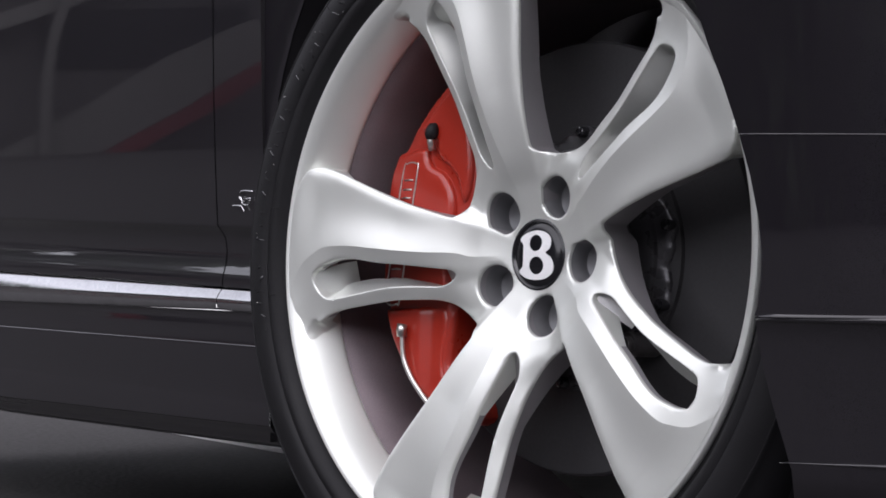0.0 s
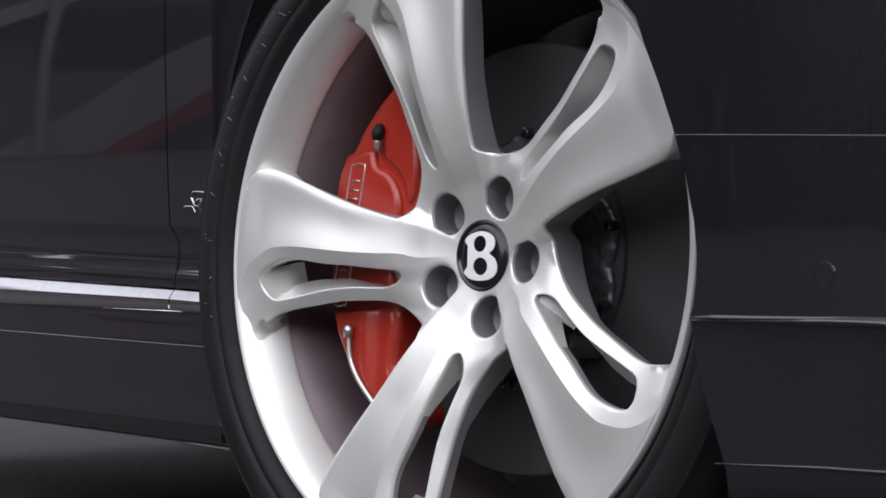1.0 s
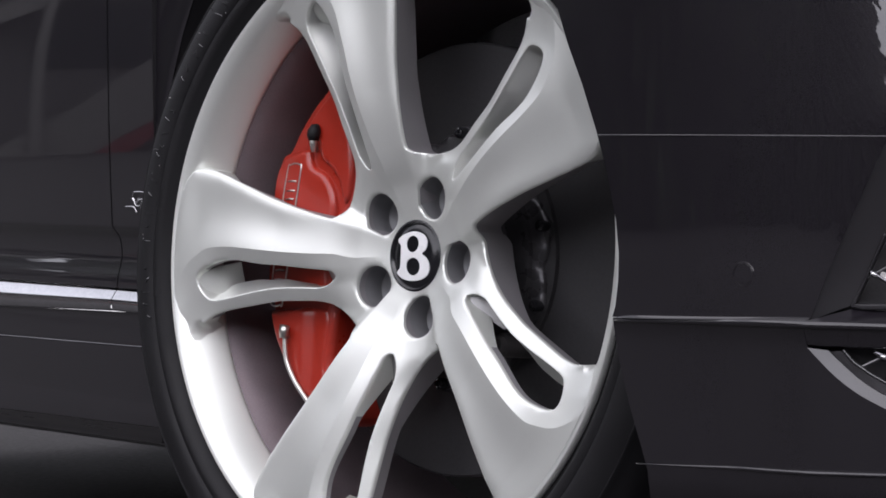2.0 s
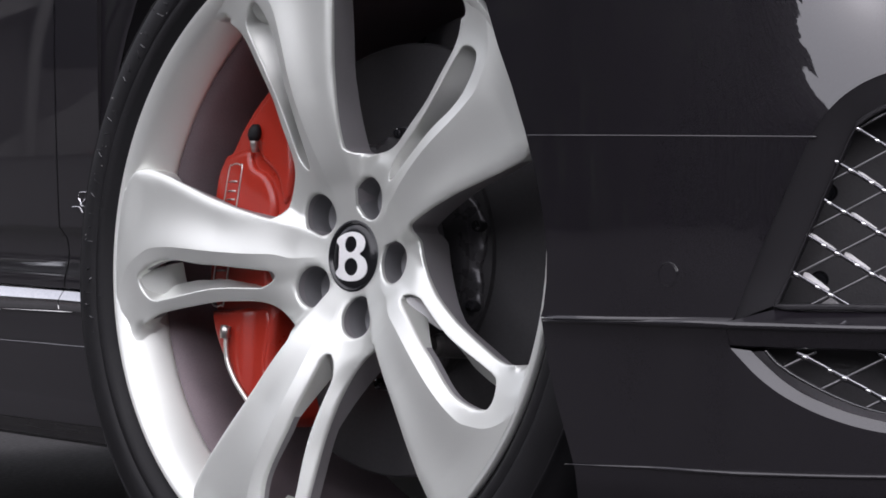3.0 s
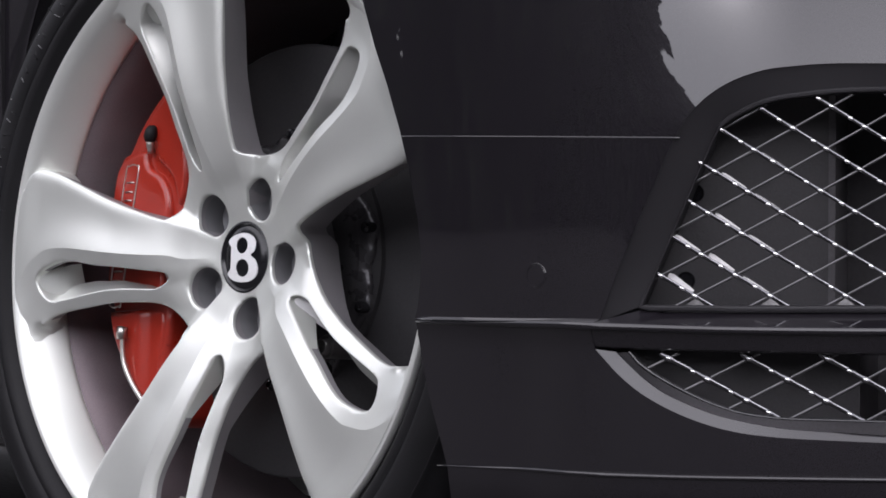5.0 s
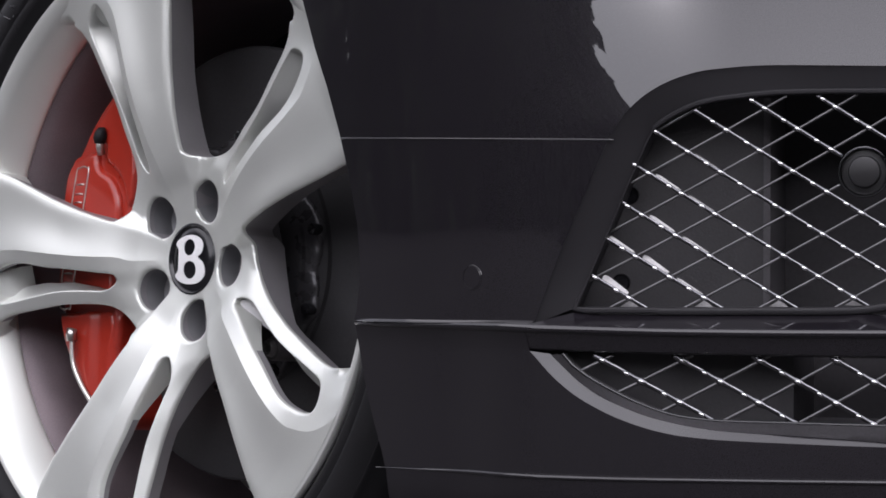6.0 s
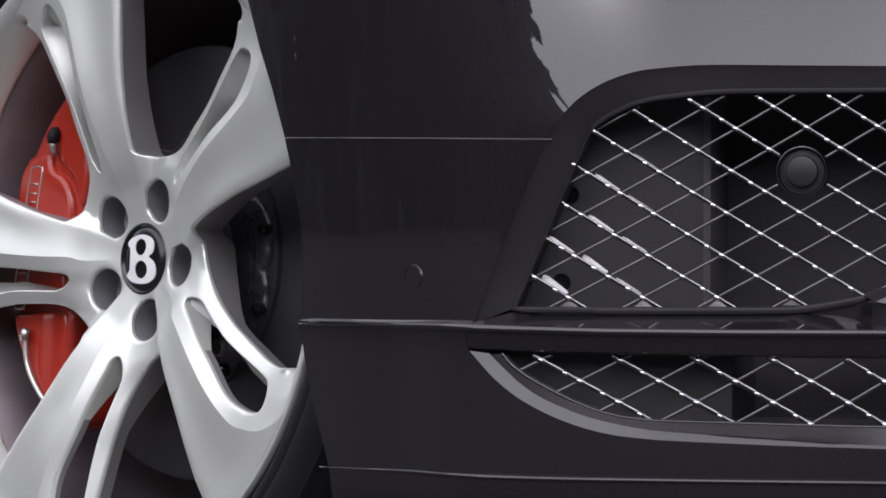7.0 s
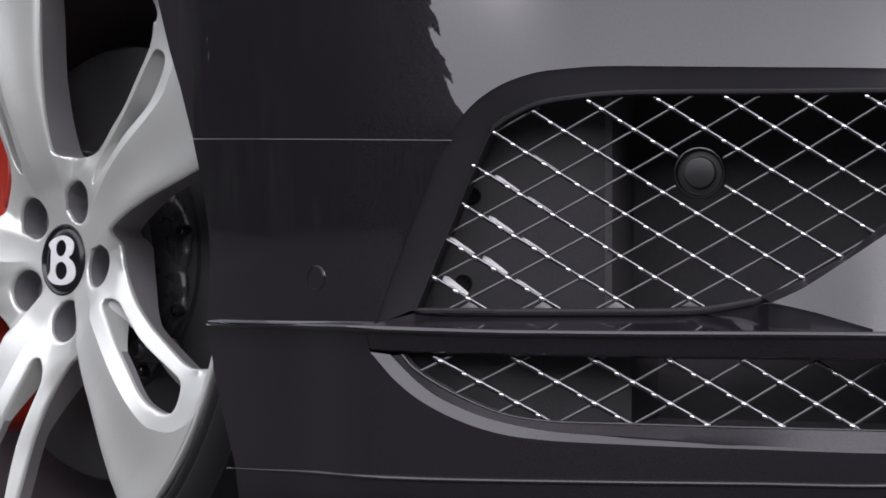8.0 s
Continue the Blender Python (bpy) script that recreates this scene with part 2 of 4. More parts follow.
wheel = part("wheel", lathe("wheel", [(0.2590, -0.0030), (0.2582, -0.0005), (0.2588, 0.0020), (0.2600, 0.0060), (0.2640, 0.0170), (0.2680, 0.0262), (0.2712, 0.0328), (0.2735, 0.0358), (0.2757, 0.0378), (0.2795, 0.0404), (0.2820, 0.0412), (0.2840, 0.0414), (0.2853, 0.0400), (0.2858, 0.0370), (0.2845, 0.0300), (0.2720, 0.0050), (0.2630, -0.0060)], SILVER, 200, True), car,
             "silver five-spoke alloy wheel with a low-profile tyre", AXLE)
part("barrel", lathe("barrel", [(0.2620, -0.0035), (0.2595, -0.0030), (0.2560, -0.0100), (0.2510, -0.0240), (0.2480, -0.0600), (0.2455, -0.1000), (0.2470, -0.1900), (0.2620, -0.2050), (0.2640, -0.2100), (0.2600, -0.2000), (0.2550, -0.1000), (0.2575, -0.0300)], BARREL, 160, True), wheel, "dark brake-dusted inner barrel of the rim")

# the spoke: how far it stands out across its width, from the thin rib to the broad blade
RADII = [0.031, 0.060, 0.072, 0.085, 0.110, 0.140, 0.170, 0.200, 0.230, 0.245, 0.260, 0.272, 0.284]
ACROSS = {
    "rib": ([-40, -40, -38, -36, -23.5, -17.9, -15.0, -14.3, -13.7, -13.8, -14.2, -14.6, -14.8], [0, 0, 0, 0, 2.5, 10, 15, 20, 25, 28, 31, 34, 39.0]),
    "slot_low": ([-22, -20, -18, -17, -15.0, -12.0, -10.7, -10.8, -10.8, -9.5, -9.5, -11, -14], [0, 0.8, 2.6, 5.5, 10.5, 17, 23, 26.5, 30, 33, 35.5, 37.5, 40]),
    "slot_high": ([-10, -10, -9.5, -9, -6.2, -3.9, -2.1, -1.3, -2.7, -4.4, -5.5, -8, -11.5], [0, 2.5, 6, 11, 18, 26, 32.5, 36, 38, 38.6, 38.8, 39.2, 40.3]),
    "ridge": ([-2, -2, -2, 0.2, 0.2, 0.6, 1.2, 1.6, 1.1, -0.4, -2.4, -5.4, -9.5], [0, 3.4, 8, 14, 22.5, 31, 37, 40.2, 41.5, 41.7, 41.5, 41.2, 41.0]),
    "blade": ([20, 20, 19.9, 19.7, 19.1, 18.4, 18.3, 18.6, 18.6, 19, 19.4, 19.8, 20], [0, 2.5, 6, 11, 19.5, 26.5, 31, 34, 36.5, 38, 39, 40, 41]),
}


FLOW = {k: smooth_chain([(r * 1000, a, d) for r, a, d in zip(RADII, *v)], 6) for k, v in ACROSS.items()}


def spoke_depth(x, y):
    r, a = math.hypot(x, y), math.degrees(math.atan2(-y, x))
    at = [float(np.interp(r * 1000, f[:, 0], f[:, 1])) for f in FLOW.values()]
    up = [float(np.interp(r * 1000, f[:, 0], f[:, 2])) / 1000 for f in FLOW.values()]
    d = float(np.interp(a, at, up))
    if r < 0.104:
        # between the spokes the blade's flank falls off softly to the web
        for b in (a, a + 72):
            if b > at[-1]:
                t = min((b - at[-1]) / 10.0, 1)
                d = max(d if b > a else 0.0, up[-1] * (1 - t * t * (3 - 2 * t)))
    if r > 0.232:
        # the blade's outer end rolls over towards the rim
        near = max(1 - max(radians(at[-1] - a) * r, 0) / 0.018, 0)
        d -= 0.0065 * min((r - 0.232) / 0.030, 1) * near * near
    if at[3] < a and r > 0.085:
        # the blade is a little hollow and its free edge is rounded over
        fade = min((r - 0.085) / 0.065, 1) ** 2 * min(max((0.272 - r) / 0.02, 0), 1)
        f = min((a - at[3]) / (at[4] - at[3]), 1)
        near = max(1 - max(radians(at[4] - a) * r, 0) / 0.009, 0)
        d -= (0.0024 * math.sin(math.pi * f) ** 1.5 + 0.0022 * near * near) * fade
    # the hub is a shallow dish round the cap
    d -= float(np.interp(r, (0.031, 0.040, 0.050, 0.062, 0.076, 0.092), (0.0075, 0.0062, 0.0044, 0.0026, 0.0010, 0.0)))
    if r > 0.245 and a > at[-1]:
        t = min((a - at[-1]) / 8.0, 1)
        t = t * t * (3 - 2 * t)
        d = d * (1 - t) + (cone(r) - 0.0014) * t
    if r > 0.245 and a < at[0]:
        # the rib's root sweeps down to the rim
        root = float(np.interp(r, [b[0] for b in BACK[6::-1]], [b[1] for b in BACK[6::-1]]))
        t = min((at[0] - a) / max(at[0] - root, 0.2), 1) * min(max((r - 0.255) / 0.009, 0), 1)
        t = t * t * (3 - 2 * t)
        d = d * (1 - t) + (cone(r) - 0.0010) * t
    return d


OUT = [(0.0920, 23.5), (0.0935, 21.5), (0.0970, 19.8), (0.110, 19.1), (0.125, 18.7), (0.140, 18.4), (0.170, 18.3), (0.200, 18.6), (0.230, 18.7), (0.245, 18.6), (0.2560, 18.3), (0.2640, 17.6), (0.2700, 16.6), (0.2750, 15.0), (0.2785, 12.5)]
BACK = [(0.2785, -26.5), (0.2752, -23.6), (0.2715, -21.2), (0.2680, -19.2), (0.2640, -17.3), (0.2590, -15.6), (0.2490, -14.6), (0.240, -14.0), (0.225, -13.8), (0.200, -14.3), (0.170, -15.2), (0.155, -16.3), (0.140, -17.9), (0.125, -20.0), (0.114, -22.6), (0.105, -26.2), (0.0985, -31.0), (0.0940, -37.0), (0.0922, -43.0), (0.0920, -48.5)]
SLOT = [(0.0893, -12.6), (0.0905, -10.3), (0.0960, -8.8), (0.1060, -7.6), (0.120, -6.2), (0.135, -5.0), (0.150, -4.1), (0.165, -3.5), (0.180, -2.7), (0.195, -1.95), (0.208, -1.75), (0.218, -2.0), (0.228, -2.6), (0.238, -3.4), (0.2460, -4.3), (0.2497, -5.1), (0.2508, -6.2), (0.2495, -7.6), (0.2460, -9.1), (0.2420, -10.2), (0.2375, -10.75), (0.230, -10.95), (0.215, -11.0), (0.190, -10.95), (0.170, -11.1), (0.155, -11.6), (0.140, -12.6), (0.125, -14.1), (0.1120, -15.7), (0.1050, -15.9), (0.0980, -15.4), (0.0925, -14.2)]


RIDGE = [polar(r, float(np.interp(r * 1000, FLOW["ridge"][:, 0], FLOW["ridge"][:, 1]))) for r in np.linspace(0.045, 0.276, 100)]


def spoke_mesh():
    """One fifth of the wheel's face: a ridged spoke with its slot, and its share of the hub with a bolt hole."""
    hub = [polar(0.031, -48.5 + 72 * i / 10) for i in range(11)]
    rim = [polar(0.2800, 9.0 - 36.0 * i / 26) for i in range(27)]
    out = [tuple(p) for p in smooth_chain([polar(r, a) for r, a in OUT], 3)]
    back = [tuple(p) for p in smooth_chain([polar(r, a) for r, a in BACK], 3)]
    loop = cut(np.array(hub + out + rim + back), 0.0018)
    slot = cut(smooth_chain([polar(r, a) for r, a in SLOT + SLOT[:1]], 3)[:-1], 0.0018)
    cx, cy = polar(0.056, -30.3)
    bore = np.array([(cx + 0.0190 * math.cos(radians(9 * i)), cy + 0.0190 * math.sin(radians(9 * i))) for i in range(40)])
    v2, tris, (a, b) = filled(loop, [slot, bore], 0.0033, (0.0004, 0.0010, 0.0017), [RIDGE])
    mid, r = (a + b) / 2, np.hypot(*((a + b) / 2).T)
    ang = np.degrees(np.arctan2(-mid[:, 1], mid[:, 0]))
    open_ = (r > 0.0335) & (r < 0.2775) & (abs(ang - 23.5) > 0.3) & (abs(ang + 48.5) > 0.3)
    q = np.minimum(away(v2, a[open_], b[open_]), 1)
    w = np.clip(1 - q / 0.0017, 0, 1)
    z = np.array([spoke_depth(x, y) for x, y in v2]) - 0.0013 * (1 - np.sqrt(np.maximum(1 - w * w, 0)))
    verts = [(x, y, d) for (x, y), d in zip(v2, z)]
    faces, k = [tuple(t) for t in tris], len(v2)
    # outer flanks are undercut, the slot narrows towards its floor
    for drop, low_drop, f_out, f_slot in ((0.0030, 0.0025, 0.05, 0.02), (0.034, 0.017, 0.50, 0.26)):
        for (x, y), d in zip(v2, z):
            r, a = math.hypot(x, y), math.degrees(math.atan2(-y, x))
            at = [float(np.interp(r * 1000, f[:, 0], f[:, 1])) for f in FLOW.values()]
            heart, rib_mid, blade_mid = (at[1] + at[2]) / 2, (at[0] + at[1]) / 2, (at[2] + at[4]) / 2
            rib_drop = float(np.interp(r, (0.09, 0.12, 0.155), (0.036, 0.027, 0.017)))
            slot_drop = float(np.interp(r, (0.09, 0.12, 0.150, 0.25), (0.030, 0.020, 0.009, 0.008)))
            fade = min(max((r - 0.100) / 0.06, 0), 1) * min(max((0.262 - r) / 0.02, 0), 1)
            outer_rib = a < rib_mid
            if outer_rib:
                move = (rib_mid - a) * f_out
            elif a < blade_mid:
                edge, mid = (at[1], rib_mid) if a < heart else (at[2], blade_mid)
                move = (heart - edge) * f_slot * (3.6 if a < heart else 0.0) * min(max((a - mid) / (edge - mid), 0), 1)
            else:
                move = (blade_mid - a) * f_out * 0.45
            deep = float(np.interp(a, (at[0], at[1], at[2], blade_mid), (rib_drop, rib_drop, slot_drop, 0.034)))
            verts.append((*polar(r, a + move * fade), d - (deep if low_drop > 0.01 else drop)))
    ring_a, ring_b, dust_shaded, bare = slot, np.roll(slot, -1, axis=0), [], []
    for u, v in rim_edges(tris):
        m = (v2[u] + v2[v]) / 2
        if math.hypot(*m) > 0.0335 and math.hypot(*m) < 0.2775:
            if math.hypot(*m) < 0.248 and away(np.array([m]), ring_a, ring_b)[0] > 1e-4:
                dust_shaded.append(len(faces) + 1)
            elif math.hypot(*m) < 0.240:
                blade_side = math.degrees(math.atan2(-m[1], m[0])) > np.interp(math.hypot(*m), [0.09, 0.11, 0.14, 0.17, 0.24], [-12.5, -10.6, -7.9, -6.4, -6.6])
                # the slot's blade side is darkened too, its shade put into the colour
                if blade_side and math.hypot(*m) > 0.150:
                    dust_shaded.append(len(faces) + 1)
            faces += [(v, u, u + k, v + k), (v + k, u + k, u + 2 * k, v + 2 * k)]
    dust_shaded += range(len(faces), len(faces) + len(tris))
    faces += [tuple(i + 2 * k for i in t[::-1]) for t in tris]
    # the slot's floor, which ramps down from its inner end, its shade put into a greyer silver
    base = len(verts)
    for i in range(7):
        r = 0.0880 + 0.037 * i / 6
        lo = np.interp(r, [0.089, 0.093, 0.100, 0.110, 0.125, 0.140, 0.155], [-13.7, -15.7, -16.3, -15.3, -13.3, -12.2, -11.5])
        hi = np.interp(r, [0.089, 0.0915, 0.100, 0.110, 0.125, 0.140, 0.155], [-10.5, -8.4, -6.4, -5.2, -3.8, -2.8, -1.8])
        for j in range(5):
            x, y = polar(r, lo + (hi - lo) * (1 - 0.15 * i / 6) * j / 4)
            verts.append((x, y, spoke_depth(x, y) - 0.0055 - 0.030 * (i / 6)))
    for i in range(6):
        for j in range(4):
            c = base + i * 5 + j
            bare.append(len(faces))
            faces.append((c, c + 1, c + 6, c + 5))
    # and a slanting face at its outer end
    base = len(verts)
    for i in range(6):
        r = 0.2532 - 0.0267 * i / 5
        lo, hi = np.interp(r, [0.221, 0.230, 0.240, 0.2465, 0.2515, 0.2535], [-11.4, -11.4, -11.0, -9.6, -7.6, -6.6]), np.interp(r, [0.221, 0.234, 0.241, 0.2475, 0.2515, 0.2535], [-1.2, -2.4, -3.4, -4.0, -5.0, -6.0])
        for j in range(5):
            x, y = polar(r, lo + (hi - lo) * j / 4)
            verts.append((x, y, spoke_depth(x, y) - 0.0022 - 0.034 * (i / 5) ** 1.25))
    for i in range(5):
        for j in range(4):
            c = base + i * 5 + j
            faces.append((c, c + 5, c + 6, c + 1))
    me = crease(mesh_of("spoke", verts, faces, SILVER), 42)
    me.materials.append(DUST_SHADE)
    me.materials.append(FLOOR_SHADE)
    # these floor faces take the greyer silver that carries their shade
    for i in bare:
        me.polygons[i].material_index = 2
    for i in dust_shaded:
        # dust and shade put into the colour of the deep flanks and the back
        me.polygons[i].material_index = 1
    ridge = np.array(RIDGE)
    near = [i < k and away(np.array([v2[i]]), ridge[:-1], ridge[1:])[0] < 1e-5 for i in range(k)]
    for e in me.edges:
        if max(e.vertices) < k and near[e.vertices[0]] and near[e.vertices[1]]:
            e.use_edge_sharp = True
    return me


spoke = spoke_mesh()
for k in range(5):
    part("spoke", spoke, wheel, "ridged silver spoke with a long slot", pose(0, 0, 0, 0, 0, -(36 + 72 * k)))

# bolt holes end in plain cast pockets
bore = lathe("bolt_pocket", [(0.0187, -0.0105), (0.0181, -0.016), (0.0174, -0.030), (0.0130, -0.0325), (0.0, -0.0325)], CAST, 32)
for k in range(5):
    part("bolt_pocket", bore, wheel, "grey cast bolt pocket", pose(*polar(0.056, 5.7 + 72 * k), 0))

# centre cap with its badge
part("centre_cap", lathe("centre_cap", [(0.0, 0.0012), (0.010, 0.0010), (0.020, 0.0003), (0.0265, -0.0006), (0.0282, -0.0016), (0.0290, -0.0006), (0.0305, 0.0006), (0.0320, 0.0002), (0.0328, -0.0020), (0.0330, -0.0120), (0.0, -0.0120)], CAPBLACK, 72), wheel, "domed black centre cap", pose(0, 0, -0.0068))
BADGE = [(-0.0208, 0.0120), (-0.0206, 0.0150), (-0.0150, 0.0185), (-0.0060, 0.0212), (0.0030, 0.0214), (0.0110, 0.0188), (0.0152, 0.0145), (0.0160, 0.0100), (0.0142, 0.0052), (0.0100, 0.0018), (0.0158, -0.0022), (0.0190, -0.0075), (0.0192, -0.0135), (0.0160, -0.0182), (0.0090, -0.0216), (0.0, -0.0226), (-0.0080, -0.0222), (-0.0150, -0.0204), (-0.0210, -0.0166), (-0.0208, -0.0140), (-0.0176, -0.0108), (-0.0170, -0.0050), (-0.0170, 0.0040), (-0.0174, 0.0088)]


def oval(x, y, a, b, n=28):
    return [(x + a * math.cos(2 * math.pi * i / n), y + b * math.sin(2 * math.pi * i / n)) for i in range(n)]


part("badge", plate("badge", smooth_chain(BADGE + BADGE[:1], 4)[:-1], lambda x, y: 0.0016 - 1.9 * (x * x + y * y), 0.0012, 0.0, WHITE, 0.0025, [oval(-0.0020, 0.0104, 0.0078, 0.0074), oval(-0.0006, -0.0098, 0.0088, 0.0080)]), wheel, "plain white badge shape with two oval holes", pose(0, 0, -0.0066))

# tyre
TYRE = [(0.2790, 0.030), (0.2830, 0.0345), (0.2880, 0.0355), (0.2910, 0.0370), (0.2945, 0.0440), (0.2990, 0.0470), (0.3030, 0.0468), (0.3060, 0.0455), (0.3075, 0.0470), (0.3120, 0.0486), (0.3200, 0.0480), (0.3280, 0.0455), (0.3340, 0.0420), (0.3352, 0.0424), (0.3372, 0.0408), (0.3376, 0.0396), (0.3430, 0.0345), (0.3490, 0.0270), (0.3540, 0.0180), (0.3580, 0.0050), (0.3605, -0.015), (0.3618, -0.040), (0.3622, -0.100), (0.3610, -0.170), (0.3560, -0.205), (0.3400, -0.232), (0.3100, -0.245), (0.2800, -0.225), (0.2660, -0.205)]
part("tyre", lathe("tyre", TYRE, RUBBER, 220), wheel, "low-profile black tyre with moulding hairs")


def sidewall(r):
    return float(np.interp(r, [p[0] for p in TYRE[4:19]], [p[1] for p in TYRE[4:19]]))


rng = random.Random(7)
for i in range(64):
    a, r = 164 + i * 2.0 + rng.uniform(-1.2, 1.2), rng.uniform(0.3085, 0.3255)
    p, ln = Vector((*polar(r, a), sidewall(r) - 0.0004)), rng.choice((0.0010, 0.0014, 0.0018, 0.0075 if i % 13 == 4 else 0.0028))
    way = Vector((rng.uniform(-0.8, 0.8), rng.uniform(-0.9, 0.9), rng.uniform(0.3, 1))).normalized()
    # every sixth hair is bright steel, its glint put into the colour
    part("moulding_hair", tube("moulding_hair", [p, p + way * ln * 0.6, p + way * ln + Vector((0, -0.25 * ln, 0))], rng.uniform(0.0003, 0.0006), STEEL if i % 6 == 4 else GLOSS, 5), wheel)
for i in range(38):
    # worn raised marks on the sidewall
    a = 168 + i * 2.4 + rng.uniform(-0.5, 0.5)
    if i % 6 == 5:
        continue
    r0 = rng.choice((0.3095, 0.3125))
    r1, lean = r0 + rng.choice((0.004, 0.007, 0.009)), rng.uniform(-1.0, 1.0)
    p, q = Vector((*polar(r0, a), sidewall(r0))), Vector((*polar(r1, a + lean), sidewall(r1)))
    part("raised_mark", tube("raised_mark", [p, (p + q) / 2 + Vector((0, 0, 0.0003)), q], 0.0008, GLOSS if i % 3 == 0 else RUBBER, 6), wheel)
for a in (172, 188, 206, 226, 247, 268):
    # fine mould lines across the bead
    part("mould_line", tube("mould_line", [(*polar(r, a), sidewall(r) + 0.0002) for r in np.linspace(0.2960, 0.3060, 6)], 0.0004, RUBBER, 6), wheel)

# ---- brake, behind the spokes ----
disc = part("brake_disc", lathe("brake_disc", [(0.070, -0.060), (0.120, -0.062), (0.121, -0.066), (0.196, -0.066), (0.198, -0.068), (0.198, -0.098), (0.196, -0.100), (0.090, -0.100), (0.060, -0.140), (0.0, -0.140), (0.0, -0.062)], IRON, 96), car, "dark ventilated brake disc", AXLE)
SCALLOP = [polar(0.1140 + 0.0060 * math.cos(radians(10 * 3.6 * i)) ** 3, 3.6 * i + 21.4) for i in range(100)]
part("disc_bell", plate("disc_bell", SCALLOP, lambda x, y: -0.046 - 0.010 * min(max((math.hypot(x, y) - 0.062) / 0.04, 0), 1), 0.012, 0.004, BELL, 0.006), disc, "gloss black disc bell with a scalloped edge")
part("bell_ring", lathe("bell_ring", [(0.092, -0.0560), (0.0945, -0.0510), (0.0975, -0.0515), (0.0990, -0.0560)], BELL, 90), disc)
BOLT = lathe("bell_bolt", [(0.0, -0.0470), (0.0026, -0.0470), (0.0031, -0.0485), (0.0046, -0.0490), (0.0052, -0.0500), (0.0052, -0.0620)], GLOSS, 14)
for k in range(10):
    part("bell_bolt", BOLT, disc, "", pose(*polar(0.1140, 21.4 + 36 * k), 0))
part("hub_bolt", lathe("hub_bolt", [(0.0, -0.0190), (0.0036, -0.0188), (0.0046, -0.0178), (0.0062, -0.0176), (0.0074, -0.0190), (0.0078, -0.0230), (0.0102, -0.0236), (0.0108, -0.0255), (0.0108, -0.0600)], GUNMETAL, 24), disc, "black bolt with a round flange", pose(*polar(0.1214, 39.4), 0))
part("wheel_hub", lathe("wheel_hub", [(0.0, -0.040), (0.072, -0.040), (0.075, -0.044), (0.075, -0.070), (0.0, -0.070)], DARK, 48), disc)



def bow(x, y):
    return 0.25 * max(math.hypot(x, y) - 0.170, 0) ** 1.3


CALIPER = [(-0.118, 0.176), (-0.142, 0.155), (-0.169, 0.128), (-0.186, 0.103), (-0.190, 0.099), (-0.199, 0.096), (-0.2045, 0.084), (-0.2085, 0.055), (-0.210, 0.020), (-0.2085, -0.020), (-0.203, -0.050), (-0.192, -0.078), (-0.172, -0.111), (-0.147, -0.137), (-0.120, -0.158), (-0.098, -0.150), (-0.108, -0.125), (-0.116, -0.100), (-0.113, -0.075), (-0.110, -0.045), (-0.110, 0.0), (-0.108, 0.030), (-0.098, 0.037), (-0.089, 0.052), (-0.0845, 0.074), (-0.087, 0.098), (-0.092, 0.120), (-0.090, 0.150), (-0.100, 0.170)]
caliper = part("brake_caliper", plate("brake_caliper", smooth_chain(CALIPER + CALIPER[:1], 3)[:-1], lambda x, y: -0.0150 - bow(x, y), 0.075, 0.007, RED, 0.006), car, "red six-piston brake caliper", AXLE)
BULGE = [(-0.187, 0.094), (-0.165, 0.100), (-0.150, 0.099), (-0.1475, 0.090), (-0.142, 0.083), (-0.130, 0.078), (-0.121, 0.070), (-0.114, 0.058), (-0.1115, 0.044), (-0.113, 0.030), (-0.117, 0.0), (-0.117, -0.034), (-0.150, -0.036), (-0.200, -0.036), (-0.204, 0.0), (-0.203, 0.050), (-0.199, 0.080)]
part("piston_housing", plate("piston_housing", smooth_chain(BULGE + BULGE[:1], 4)[:-1], lambda x, y: -0.0085 - bow(x, y), 0.02, 0.006, RED, 0.005), caliper, "raised red piston housing")
LOBE = [(-0.160, 0.118), (-0.138, 0.142), (-0.112, 0.160), (-0.098, 0.150), (-0.096, 0.120), (-0.0925, 0.098), (-0.0905, 0.076), (-0.0945, 0.056), (-0.1015, 0.048), (-0.1055, 0.058), (-0.111, 0.072), (-0.121, 0.082), (-0.132, 0.0885), (-0.1375, 0.098), (-0.139, 0.107), (-0.150, 0.109)]
part("bridge_lobe", plate("bridge_lobe", smooth_chain(LOBE + LOBE[:1], 4)[:-1], lambda x, y: -0.0105, 0.02, 0.005, RED, 0.005), caliper, "raised red bridge lobe")
FOOT = [(-0.198, -0.052), (-0.165, -0.050), (-0.118, -0.050), (-0.121, -0.100), (-0.113, -0.130), (-0.125, -0.148), (-0.150, -0.128), (-0.175, -0.100), (-0.192, -0.072)]
part("lower_housing", plate("lower_housing", smooth_chain(FOOT + FOOT[:1], 4)[:-1], lambda x, y: -0.0095 - 0.0045 * min(max((x + 0.150) / 0.012, 0), 1), 0.02, 0.006, RED, 0.005), caliper, "raised red lower housing")
